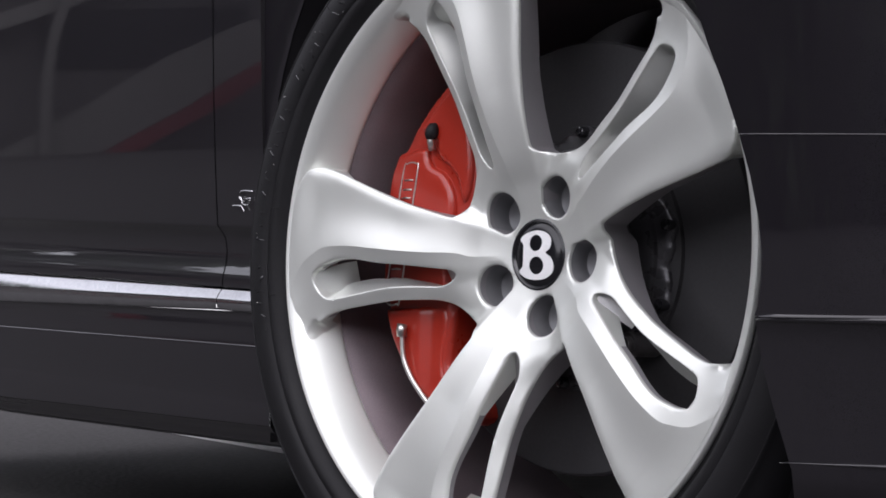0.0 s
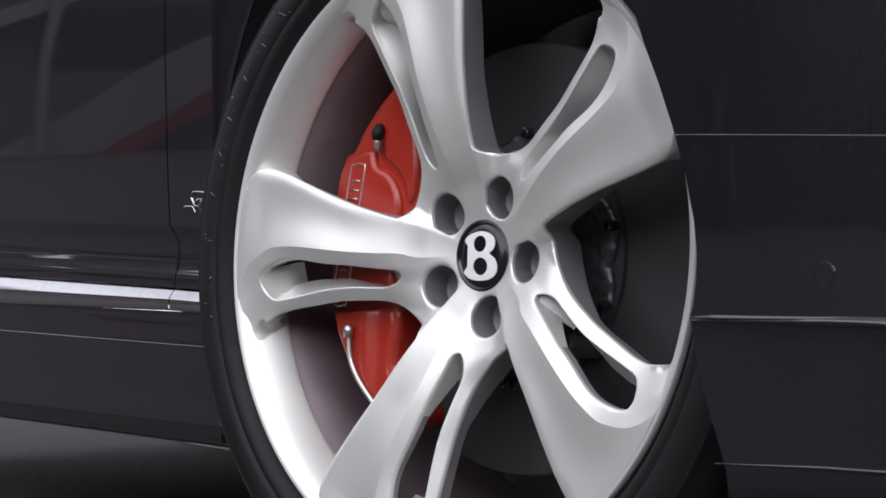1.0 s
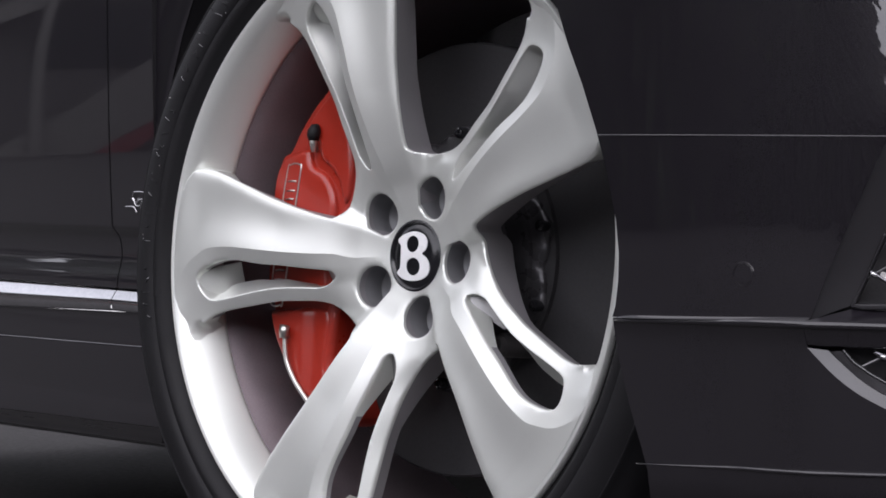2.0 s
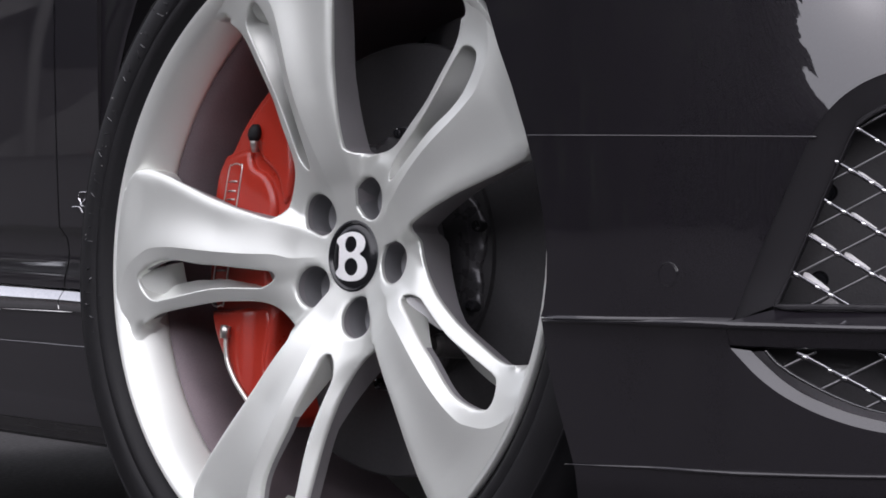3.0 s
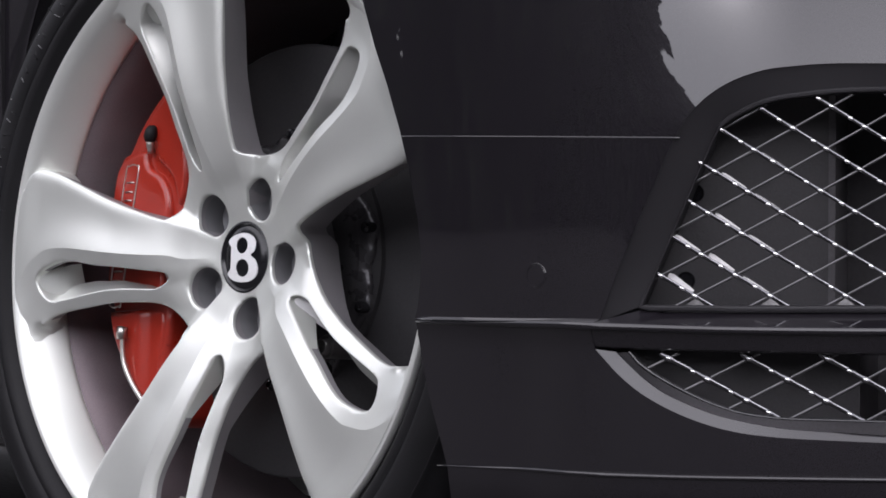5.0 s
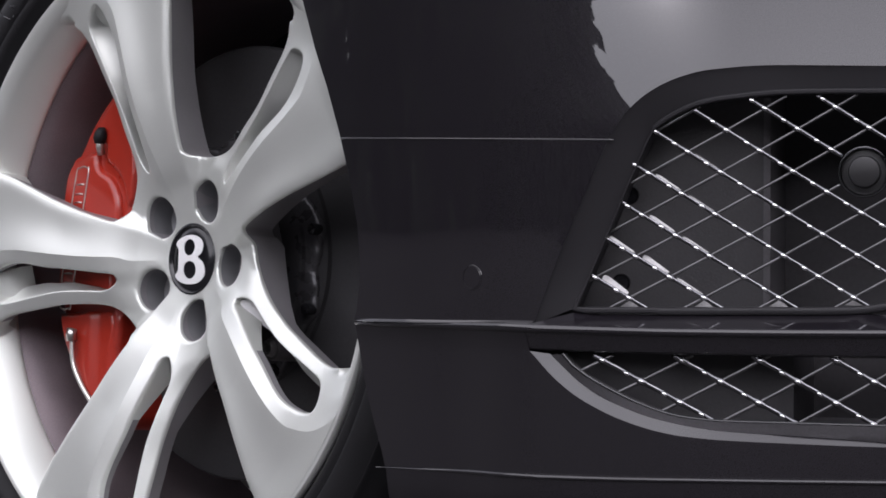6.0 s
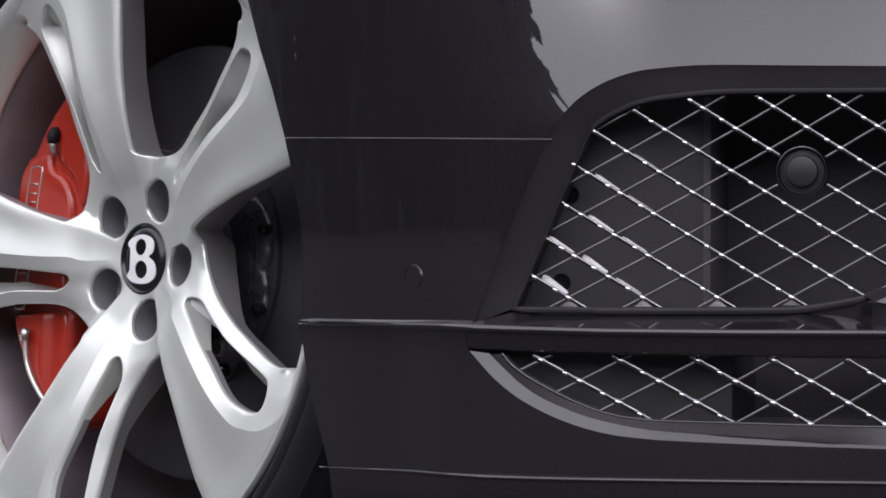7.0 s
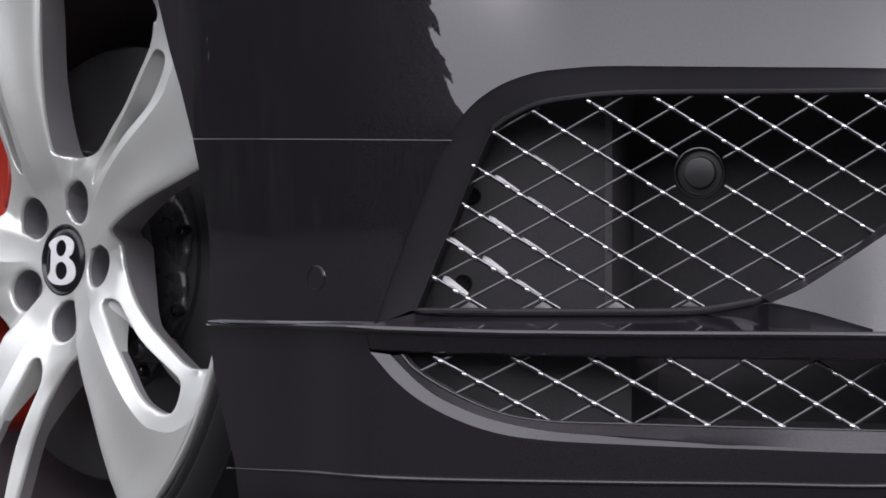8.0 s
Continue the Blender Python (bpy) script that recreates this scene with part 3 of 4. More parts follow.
# bleed screw under its rubber cap
part("bleed_screw", tube("bleed_screw", [(-0.142, 0.098, -0.010), (-0.141, 0.105, -0.007), (-0.1405, 0.110, -0.0055)], 0.0038, STEEL, 12), caliper, "plated bleed screw")
part("rubber_cap", tube("rubber_cap", [(-0.1405, 0.108, -0.006), (-0.140, 0.112, -0.0055), (-0.1393, 0.116, -0.006), (-0.139, 0.1195, -0.0075), (-0.1387, 0.1215, -0.010)], 0.0062, RUBBER, 14, 1.0, [0.75, 1.0, 1.0, 0.85, 0.4]), caliper, "black rubber bleed cap")
part("pipe_nut", tube("pipe_nut", [(-0.1675, -0.066, -0.004), (-0.1675, -0.071, -0.003), (-0.1670, -0.0775, -0.0035)], 0.0050, STEEL, 6), caliper, "hexagonal pipe nut")
part("brake_pipe", tube("brake_pipe", smooth_chain([(-0.1670, -0.076, -0.004), (-0.1660, -0.088, -0.004), (-0.1635, -0.100, -0.0045), (-0.156, -0.114, -0.006), (-0.146, -0.127, -0.008), (-0.134, -0.142, -0.012)], 5), 0.0024, STEEL, 10), caliper, "thin bare metal brake pipe")
# plain outlined name plate with bars
ang, mx, my = math.degrees(math.atan2(0.062, 0.010)) - 90, -0.178, 0.020


def lettering(points, r=0.0008):
    return tube("plate_line", [(mx + x * math.cos(radians(-ang)) + y * math.sin(radians(-ang)) * 0 + y * math.sin(radians(8)), my + y, -0.0085 - bow(mx + x, my + y) + 0.0006) for x, y in points], r, STEEL, 6)


part("name_plate_outline", lettering(smooth_chain([(-0.0105, -0.062), (-0.0105, 0.0), (-0.0105, 0.060), (-0.0068, 0.0655), (0.0, 0.067), (0.0068, 0.0655), (0.0105, 0.060), (0.0105, 0.0), (0.0105, -0.062), (0.0068, -0.0665), (0.0, -0.068), (-0.0068, -0.0665), (-0.0105, -0.062)], 4), 0.0009), caliper, "thin bright outline of a name plate")
for i, y in enumerate((-0.052, -0.043, -0.034, -0.024, -0.014, -0.004, 0.006, 0.016, 0.026, 0.033, 0.041, 0.050)):
    part("plate_bar", lettering([(-0.0065, y), (0.0, y + 0.0004), (0.0060, y)], 0.0009), caliper)

# ---- front bumper: the skin, in metres along its plan and up ----
def panel(name, loop, holes, mat, step, inset):
    """A piece of the bumper's skin cut along a loop, with holes, inset(s, z) metres behind the plan, and turned-in edges."""
    loop = cut(np.array(loop, float), step * 0.5)
    holes = [cut(np.array(h, float), step * 0.5) for h in holes]
    v2, tris, _ = filled(loop, holes, step)
    verts = [skin(s, z, inset(s, z)) for s, z in v2]
    k, faces = len(verts), [tuple(t) for t in tris]
    verts += [skin(s, z, inset(s, z) + 0.006) for s, z in v2]
    for u, v in rim_edges(tris):
        faces.append((v, u, u + k, v + k))
    faces += [tuple(i + k for i in t[::-1]) for t in tris]
    return crease(outward(mesh_of(name, verts, faces, mat)), 50)


def on_line(line, a, z, back=0.0):
    """A place on a flat mesh: a metres along it, z up, back metres behind."""
    (x, y), (dx, dy) = line
    return Vector((x + a * dx - dy * back, y + a * dy + dx * back, z))


UPPER, LOWER = ((0.5919, 0.0616), (0.746, 0.666)), ((0.6019, 0.0436), (0.770, 0.638))


def ease(t):
    t = min(max(t, 0), 1)
    return t * t * (3 - 2 * t)


def chin(s):
    """How far the lower half stands out from the bumper's plan."""
    return 0.0175 * ease((s - 0.12) / 0.11) * (1 - ease((s - 0.47) / 0.09))


ARCH = [(-0.085, 0.630), (-0.066, 0.598), (-0.0485, 0.563), (-0.0311, 0.526), (-0.0134, 0.4947), (0.0039, 0.4587), (0.0179, 0.4239), (0.0278, 0.389), (0.0313, 0.363), (0.0306, 0.3411), (0.0272, 0.3214), (0.0240, 0.3140)]
MOUTH = [(0.2095, 0.3181), (0.2240, 0.3540), (0.2397, 0.3900), (0.2545, 0.4220), (0.2650, 0.4450), (0.2738, 0.4606), (0.2831, 0.4726), (0.2945, 0.4827), (0.3104, 0.4919), (0.3308, 0.4986), (0.3512, 0.5012), (0.3837, 0.5029), (0.4520, 0.5017), (0.5116, 0.5007), (0.5779, 0.4994), (0.630, 0.4960), (0.660, 0.4880), (0.672, 0.4740), (0.668, 0.4560), (0.650, 0.4360), (0.620, 0.4130), (0.5990, 0.3990), (0.5773, 0.3861), (0.5523, 0.3689), (0.5262, 0.3513), (0.5137, 0.3446), (0.5012, 0.3388), (0.5170, 0.3360), (0.5342, 0.3326), (0.5510, 0.3280), (0.5686, 0.3230), (0.5690, 0.3200), (0.45, 0.3179), (0.33, 0.3174)]
MOUTH = [tuple(p) for p in smooth_chain(MOUTH[:27], 4)] + MOUTH[27:]
front = part("front_bumper", panel("front_bumper", ARCH[::-1] + [(-0.085, 0.66), (0.10, 0.66), (0.4, 0.66), (0.8, 0.66), (1.20, 0.66), (1.20, 0.45), (1.20, 0.3190), (0.9, 0.3190), (0.62, 0.3198), (0.5693, 0.3194), (0.45, 0.3172), (0.33, 0.3165), (0.2095, 0.3160), (0.11, 0.3145)], [MOUTH], PAINT, 0.0085, lambda s, z: 0.0), car, "gloss black front bumper with mesh intakes")


def low_inset(s, z):
    return float(np.interp(z, [0.196, 0.230, 0.296, 0.3030, 0.3060, 0.3095, 0.3130, 0.3190], [0.0070, 0.0060, 0.0046, 0.0035, 0.0027, 0.0016, 0.0004, -0.0010])) - chin(s)


LIP_OUT = [(0.2127, 0.2991), (0.2216, 0.2905), (0.2332, 0.2796), (0.2466, 0.2696), (0.2597, 0.2622), (0.2768, 0.2545), (0.2975, 0.2476), (0.3177, 0.2432), (0.3379, 0.2411), (0.3581, 0.2400), (0.398, 0.2391), (0.4376, 0.2384), (0.4766, 0.2382), (0.5156, 0.2386), (0.5773, 0.2394), (0.75, 0.2400), (0.95, 0.2412)]
VALANCE = [(0.0240, 0.3130), (0.0225, 0.3000), (0.028, 0.275), (0.038, 0.245), (0.050, 0.215), (0.056, 0.198), (0.2264, 0.2030), (0.3556, 0.2060), (0.5786, 0.2130), (0.9, 0.2140), (1.20, 0.2140), (1.20, 0.3180), (0.995, 0.3180), (0.990, 0.2900), (0.985, 0.2500)]
part("lower_valance", panel("lower_valance", VALANCE + [tuple(p) for p in smooth_chain(LIP_OUT, 4)[::-1]] + [(0.2115, 0.3080), (0.2110, 0.3155), (0.16, 0.3150), (0.11, 0.3138)], [], PAINT, 0.0055, low_inset), front, "gloss black lower valance")

# the fold between bumper and valance, the splitter's edge and the panel gap catch the light
FOLD_S, FOLD_Z = [0.024, 0.0533, 0.12, 0.1877, 0.2371, 0.3195, 0.3992, 0.4773, 0.5529, 1.2], [0.3124, 0.3132, 0.3150, 0.3168, 0.3172, 0.3168, 0.3172, 0.3181, 0.3197, 0.3197]


def fold(s):
    return float(np.interp(s, FOLD_S, FOLD_Z))


part("bumper_fold", tube("bumper_fold", [skin(s, fold(s) - 0.0012, 0.0004 - chin(s)) for s in np.linspace(0.025, 1.19, 150)], 0.0030, PAINT, 14, 1.0, [0.30 + 0.70 * min(1, k / 18) for k in range(150)]), front)
LIP_S, LIP_Z = [0.0449, 0.1583, 0.2346, 0.3184, 0.3986, 0.4771, 0.5773, 1.2], [0.2016, 0.2067, 0.2094, 0.2113, 0.2126, 0.2140, 0.2176, 0.2195]
part("splitter_lip", tube("splitter_lip", [skin(s, float(np.interp(s, LIP_S, LIP_Z)), 0.0035 - chin(s)) for s in np.linspace(0.0476, 1.19, 130)], 0.0018, PAINT, 10, 1.0, [0.2 + 0.8 * min(1, k / 12) for k in range(130)]), front, "thin splitter edge")
SPLIT = [float(np.interp(s, LIP_S, LIP_Z)) for s in np.linspace(0.06, 1.19, 100)]
part("splitter", crease(outward(mesh_of("splitter", [skin(s, h - d, i - chin(s)) for s, h in zip(np.linspace(0.06, 1.19, 100), SPLIT) for d, i in ((0.0008, 0.003), (0.010, 0.0042), (0.028, 0.007), (0.040, 0.020), (0.042, 0.30))], [(5 * i + j, 5 * i + 5 + j, 5 * i + 6 + j, 5 * i + 1 + j) for i in range(99) for j in range(4)], PAINT)), 60), front, "gloss black undertray edge")
part("panel_seam", tube("panel_seam", [skin(s, float(np.interp(s, [0.0086, 0.1762, 0.2957], [0.4544, 0.4521, 0.4504])), 0.0003) for s in np.linspace(0.0065, 0.272, 60)], 0.0008, PAINT, 10), front, "fine panel seam")


def loft(name, chains, mat, shut=True):
    """A skin between chains of as many points each."""
    n = len(chains[0])
    verts = [p for c in chains for p in c]
    faces = [(k * n + i, k * n + (i + 1) % n, (k + 1) * n + (i + 1) % n, (k + 1) * n + i) for k in range(len(chains) - 1) for i in range(n if shut else n - 1)]
    return crease(outward(mesh_of(name, verts, faces, mat)), 30)


def along(points, n, shut=False):
    """n points at even steps along a chain."""
    p = np.array(points, float)
    if shut:
        p = np.concatenate([p, p[:1]])
    run = np.concatenate([[0], np.cumsum(np.hypot(*np.diff(p, axis=0).T))])
    t = np.linspace(0, run[-1], n)
    return np.stack([np.interp(t, run, p[:, 0]), np.interp(t, run, p[:, 1])], 1)


# the bumper's foot sweeps out to the fold
part("bumper_sweep", loft("bumper_sweep", [[skin(s, fold(s) + h, 0.0008 * (h > 0.003) - max(chin(s), 0.0026 * ease((s - 0.022) / 0.03)) * f) for s in np.linspace(0.028, 0.2092, 60)] for h, f in ((0.0036, 0.0), (0.0028, 0.04), (0.0021, 0.14), (0.0016, 0.34), (0.0012, 0.64), (0.0008, 0.95))], PAINT, False), front)

# upper intake: sloping surround from the skin back to the flat mesh, open at the foot
SURROUND = [(0.2095, 0.3181), (0.2240, 0.3540), (0.2397, 0.3900), (0.2545, 0.4220), (0.2650, 0.4450), (0.2738, 0.4606), (0.2831, 0.4726), (0.2945, 0.4827), (0.3104, 0.4919), (0.3308, 0.4986), (0.3512, 0.5012), (0.3837, 0.5029), (0.4520, 0.5017), (0.5116, 0.5007), (0.5779, 0.4994), (0.630, 0.4960), (0.660, 0.4880), (0.672, 0.4740), (0.668, 0.4560), (0.650, 0.4360), (0.620, 0.4130), (0.5990, 0.3990), (0.5773, 0.3861), (0.5523, 0.3689), (0.5262, 0.3513), (0.5137, 0.3446), (0.5012, 0.3388)]
NET = [(-0.0565, 0.3310), (-0.0445, 0.3596), (-0.0313, 0.3901), (-0.0193, 0.4190), (-0.0102, 0.4391), (-0.0031, 0.4546), (0.0038, 0.4613), (0.0122, 0.4666), (0.0266, 0.4733), (0.0381, 0.4764), (0.0511, 0.4784), (0.0915, 0.4820), (0.1713, 0.4821), (0.2193, 0.4821), (0.2753, 0.4820), (0.3220, 0.4784), (0.3452, 0.4723), (0.3532, 0.4643), (0.3502, 0.4522), (0.3381, 0.4371), (0.3099, 0.4160), (0.2928, 0.4049), (0.2758, 0.3945), (0.2470, 0.3710), (0.2187, 0.3547), (0.2052, 0.3485), (0.1883, 0.3419)]
outer = smooth_chain(SURROUND, 4)
inner = smooth_chain(NET, 4)
rows = []
for f, back in ((0.0, 0.0), (0.06, 0.0013), (0.2, 0.0040), (0.5, 0.0094), (0.93, 0.0170), (0.955, 0.0205), (1.0, 0.026)):
    row = []
    for (s, z), (a, h) in zip(outer, inner):
        p, q = skin(s, z, 0.0006), on_line(UPPER, a, h, 0.0)
        d = p.lerp(q, f)
        row.append(d + Vector((-0.666, 0.746, 0)) * (back - 0.018 * f + (0.008 if f == 1 else 0)))
    rows.append(row)
surround = part("intake_surround", loft("intake_surround", rows, SATIN, False), car, "satin black sloping intake surround")
# foot of the intake: a thin bar under the mesh, then a glossy shelf down to the fold, running out in a wedge
FOOT_A = [(-0.0565, 0.3310), (0.0102, 0.3314), (0.0713, 0.3322), (0.1320, 0.3333), (0.1559, 0.3356), (0.1883, 0.3419)]
fa = smooth_chain(FOOT_A, 10)
wedge = smooth_chain([(0.5012, 0.3388), (0.5170, 0.3360), (0.5342, 0.3326), (0.5510, 0.3280), (0.5686, 0.3230)], 5)
top = [on_line(UPPER, a, z - 0.0052 * min(1, j / 3), 0.001) for j, (a, z) in enumerate(fa)] + [skin(s, z - 0.0005, 0.002) for s, z in wedge]
for _ in range(5):
    # the corner between shelf and wedge is rounded
    top = [p if abs(j - len(fa)) > 7 else (top[j - 1] + p * 2 + top[j + 1]) / 4 for j, p in enumerate(top)]
foot = np.concatenate([np.linspace(0.2095, 0.499, len(fa)), np.linspace(0.501, 0.5700, len(wedge))])
low_edge = [skin(s, fold(s) + 0.0008, 0.0010 - chin(s)) for s in foot]
knee = [Vector((p.x, p.y, min(p.z, q.z + (0.25 - 0.17 * ease((s - 0.46) / 0.05)) * math.hypot(p.x - q.x, p.y - q.y)))) for p, q, s in zip(top, low_edge, foot)]
shelf_rows = [[p.lerp(q, f) for p, q in zip(a, b)] for a, b, f in ((top, knee, 0), (top, knee, 0.5), (top, knee, 0.97), (knee, low_edge, 0.03), (knee, low_edge, 0.35), (knee, low_edge, 0.7), (knee, low_edge, 1))]
bend = len(fa) + 1
part("intake_shelf", loft("intake_shelf", [row[:bend] for row in shelf_rows], PAINT, False), front, "gloss black shelf below the mesh")
part("shelf_end", loft("shelf_end", [row[bend - 1:] for row in shelf_rows], SATIN, False), front, "satin black end of the shelf")


def edge_frame(name, loop, line, section, wide, mat):
    """A moulded rim round a flat net: section is a chain of (share of its width outwards, metres behind)."""
    loop = np.array(loop)
    t = np.roll(loop, -1, axis=0) - np.roll(loop, 1, axis=0)
    n = np.stack([-t[:, 1], t[:, 0]], 1) / np.hypot(*t.T)[:, None]
    return loft(name, [[on_line(line, a + n_[0] * o * w, z + n_[1] * o * w, b) for (a, z), n_, w in zip(loop, n, wide)] for o, b in section], mat)


ring = along(np.concatenate([inner, fa[::-1][1:-1]]), 241, True)[:-1]
wide = [float(np.interp(p[1], (0.330, 0.334, 0.345), (0.0052, 0.0035, 0.0016))) if p[0] < 0.0 else 0.0040 if p[1] > 0.45 else 0.0056 for p in ring]
part("mesh_frame", edge_frame("mesh_frame", ring, UPPER, ((0.0, 0.006), (0.0, -0.0012), (0.10, -0.0024), (0.30, -0.0030), (0.70, -0.0030), (0.90, -0.0024), (1.0, -0.0012), (1.0, 0.006)), wide, SATIN), surround, "satin black moulded rim round the mesh")


def net_inside(loop, top):
    loop = np.array(loop)
    ends = np.roll(loop, -1, axis=0)
    return lambda a, z: bool(inside(np.array([(a, z)]), loop)[0]) or z < top and away(np.array([(a, z)]), loop, ends)[0] < 0.0035


def wires(line, test, column, level, rows_, across, owner, back, size, hole=None):
    """A net of crossing wires: column(i, h) is the place of the i-th half column along the net, h half rows down, level(a, h) its height."""
    glints = []
    for sense, thick, lift in ((1, 0.00062 * size, 0.0), (-1, 0.00050 * size, 0.0012)):
        for start in range(-4 * rows_, 2 * across, 2):
            chain, runs = [], []
            for k in range(0, rows_ * 12 + 1):
                h = k / 12
                i = start + (h if sense == 1 else 2 * rows_ - h)
                a = column(i, h)
                z = level(a, h)
                weave = -0.0009 * math.cos(2 * math.pi * h) * (1 if sense == 1 else -0.6)
                knot = 1 + 0.45 * max(0, math.cos(2 * math.pi * h)) ** 6 * (sense == 1)
                if -0.08 < a < 0.5 and test(a, z) and not (hole and math.hypot(a - hole[0], z - hole[1]) < hole[2]):
                    chain.append((on_line(line, a, z, back + lift + weave), knot))
                else:
                    runs.append(chain)
                    chain = []
            runs.append(chain)
            # places for small chrome beads, added on the wires in place of glints
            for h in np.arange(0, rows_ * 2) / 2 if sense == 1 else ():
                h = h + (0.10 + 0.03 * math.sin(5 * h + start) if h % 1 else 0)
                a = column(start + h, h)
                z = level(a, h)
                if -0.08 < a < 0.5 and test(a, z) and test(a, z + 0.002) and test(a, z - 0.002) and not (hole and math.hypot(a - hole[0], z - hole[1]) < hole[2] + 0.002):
                    glints.append(on_line(line, a, z, back - 0.0012))
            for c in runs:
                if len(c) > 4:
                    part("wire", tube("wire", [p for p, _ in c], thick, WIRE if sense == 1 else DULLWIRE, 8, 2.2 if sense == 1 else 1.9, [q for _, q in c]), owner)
    for p in glints:
        part("wire_glint", GLINT, owner, "", Matrix.Translation(p) @ pose(0, 0, 0, 0, 0, 41.75) @ pose(0, 0, 0, 0, 31, 0))


# the added chrome bead that stands for a glint on a wire
GLINT = bpy.data.meshes.new("wire_glint")
bm = bmesh.new()
bmesh.ops.create_uvsphere(bm, u_segments=8, v_segments=6, radius=1.0, matrix=Matrix.Diagonal((0.0027, 0.0013, 0.0015, 1)))
bm.to_mesh(GLINT)
bm.free()
GLINT.materials.append(CHROME)
GLINT.shade_smooth()


def upper_column(i, h):
    return 0.103327 + 0.02464 * i - 0.000092 * i * i - 0.001611 * h + 0.000172 * h * i


def upper_level(a, h):
    return 0.486358 - 0.014825 * h + 0.014064 * a - 0.008829 * a * a


in_upper = net_inside(np.array([(a, z) for a, z in inner] + [(a, z) for a, z in fa[::-1]]), 0.462)
wires(UPPER, in_upper, upper_column, upper_level, 11, 18, surround, 0.0, 1.0, (0.1464, 0.4280, 0.0172))

# parking sensor held in the mesh
SENSOR = Matrix.Translation(on_line(UPPER, 0.1464, 0.4280)) @ Matrix(((0.746, 0, 0.666, 0), (0.666, 0, -0.746, 0), (0, 1, 0, 0), (0, 0, 0, 1)))
sensor = part("parking_sensor", lathe("parking_sensor", [(0.0, 0.0018), (0.0085, 0.0015), (0.0105, 0.0008), (0.0112, -0.0010), (0.0115, -0.0035), (0.0150, -0.0040), (0.0160, -0.0030), (0.0165, -0.015), (0.0, -0.016)], SENSORBLACK, 40), front, "round black parking sensor in the mesh", SENSOR)
part("sensor_ring", lathe("sensor_ring", [(0.0166, 0.0000), (0.0170, 0.0010), (0.0177, 0.0009), (0.0181, -0.0008), (0.0180, -0.0040), (0.0160, -0.0040)], WIRE, 40), front, "dark bright-edged sensor ring", SENSOR)

# cavity behind the upper mesh: duct plates, then the dark cooler
part("duct_plate", loft("duct_plate", [[on_line(UPPER, a, z, b) for a, b in ((-0.085, 0.022), (-0.05, 0.026), (0.0, 0.034), (0.048, 0.043), (0.052, 0.043), (0.070, 0.050))] for z in (0.318, 0.36, 0.41, 0.50)], DUCT, False), front, "dark duct plate behind the mesh")
part("duct_cheek", loft("duct_cheek", [[on_line(UPPER, a, z, b) for a, b in ((0.070, 0.050), (0.0745, 0.054), (0.076, 0.140))] for z in (0.300, 0.36, 0.43, 0.52)], DARK, False), front)
# roof and side added to shut the sky out of the cavity
part("duct_roof", loft("duct_roof", [[on_line(UPPER, a, z, b) for a in (-0.1, 0.1, 0.25, 0.46)] for z, b in ((0.4985, 0.022), (0.502, 0.060), (0.500, 0.140))], DARK, False), front)
part("duct_side", loft("duct_side", [[on_line(UPPER, a, z, b) for a, b in ((0.372, 0.020), (0.380, 0.070), (0.385, 0.140))] for z in (0.25, 0.36, 0.43, 0.505)], DARK, False), front)
# small plates added behind the wires where the duct mirrors light
rng = random.Random(11)
for h in range(3, 11):
    for i in range(-8, 2):
        a0, a1 = upper_column(i, h), upper_column(i + 1, h + 1)
        size = float(np.interp(a0, (-0.05, 0.0, 0.03), (1.15, 0.6, 0.2))) * float(np.interp(h, (3, 6), (0.5, 1.0))) * rng.uniform(0.45, 1.15)
        if (i - h) % 2 or a0 > 0.030 or not in_upper(a0 + 0.004, upper_level(a0, h)) or not in_upper(a1, upper_level(a1, h + 1)):
            continue
        strip = []
        for u in (0.0, 0.5, 1.0):
            row = []
            for t, w in ((0.16, 0.75), (0.30, 1.0), (0.50, 0.80), (0.72, 0.62), (0.90, 0.42)):
                a = a0 + (a1 - a0) * t + 0.0012 * u
                row.append(on_line(UPPER, a, upper_level(a0 + (a1 - a0) * t, h + t) + 0.0006 + 0.0042 * size * w * u, 0.005 + 0.0022 * size * w * u))
            strip.append(row)
        part("duct_glint", loft("duct_glint", strip, DUCT_GLINT, False), surround, "small plate added for a reflection behind the mesh")
# triangular plates added for the bright reflections along the mesh's foot
for i in (-4, -2, 0, 2):
    a0 = upper_column(i, 10)
    z0, foot_z = upper_level(a0, 10), float(np.interp(a0, [p[0] for p in FOOT_A], [p[1] for p in FOOT_A]))
    part("duct_glint", loft("duct_glint", [[on_line(UPPER, a0 - 0.0075, foot_z, 0.006), on_line(UPPER, a0 - 0.001, foot_z, 0.004), on_line(UPPER, a0 + 0.0060, foot_z, 0.006)], [on_line(UPPER, a0 - 0.0022, z0 - 0.0030, 0.008), on_line(UPPER, a0 - 0.001, z0 - 0.0022, 0.008), on_line(UPPER, a0 + 0.0004, z0 - 0.0030, 0.008)]], DUCT_GLINT, False), surround, "small plate added for a reflection behind the mesh")
for a0, z0 in ((-0.0243, 0.4113), (-0.0306, 0.3476)):
    part("duct_hole", lathe("duct_hole", [(0.0, -0.0005), (0.0052, -0.0005), (0.0062, 0.0006), (0.0066, 0.0), (0.0066, -0.004)], CAPBLACK, 20), front, "round dark hole in the duct plate", Matrix.Translation(on_line(UPPER, a0, z0, float(np.interp(a0, (-0.085, -0.05, 0.0), (0.022, 0.026, 0.034))) - 0.0015)) @ Matrix(((0.746, 0, 0.666, 0), (0.666, 0, -0.746, 0), (0, 1, 0, 0), (0, 0, 0, 1))))

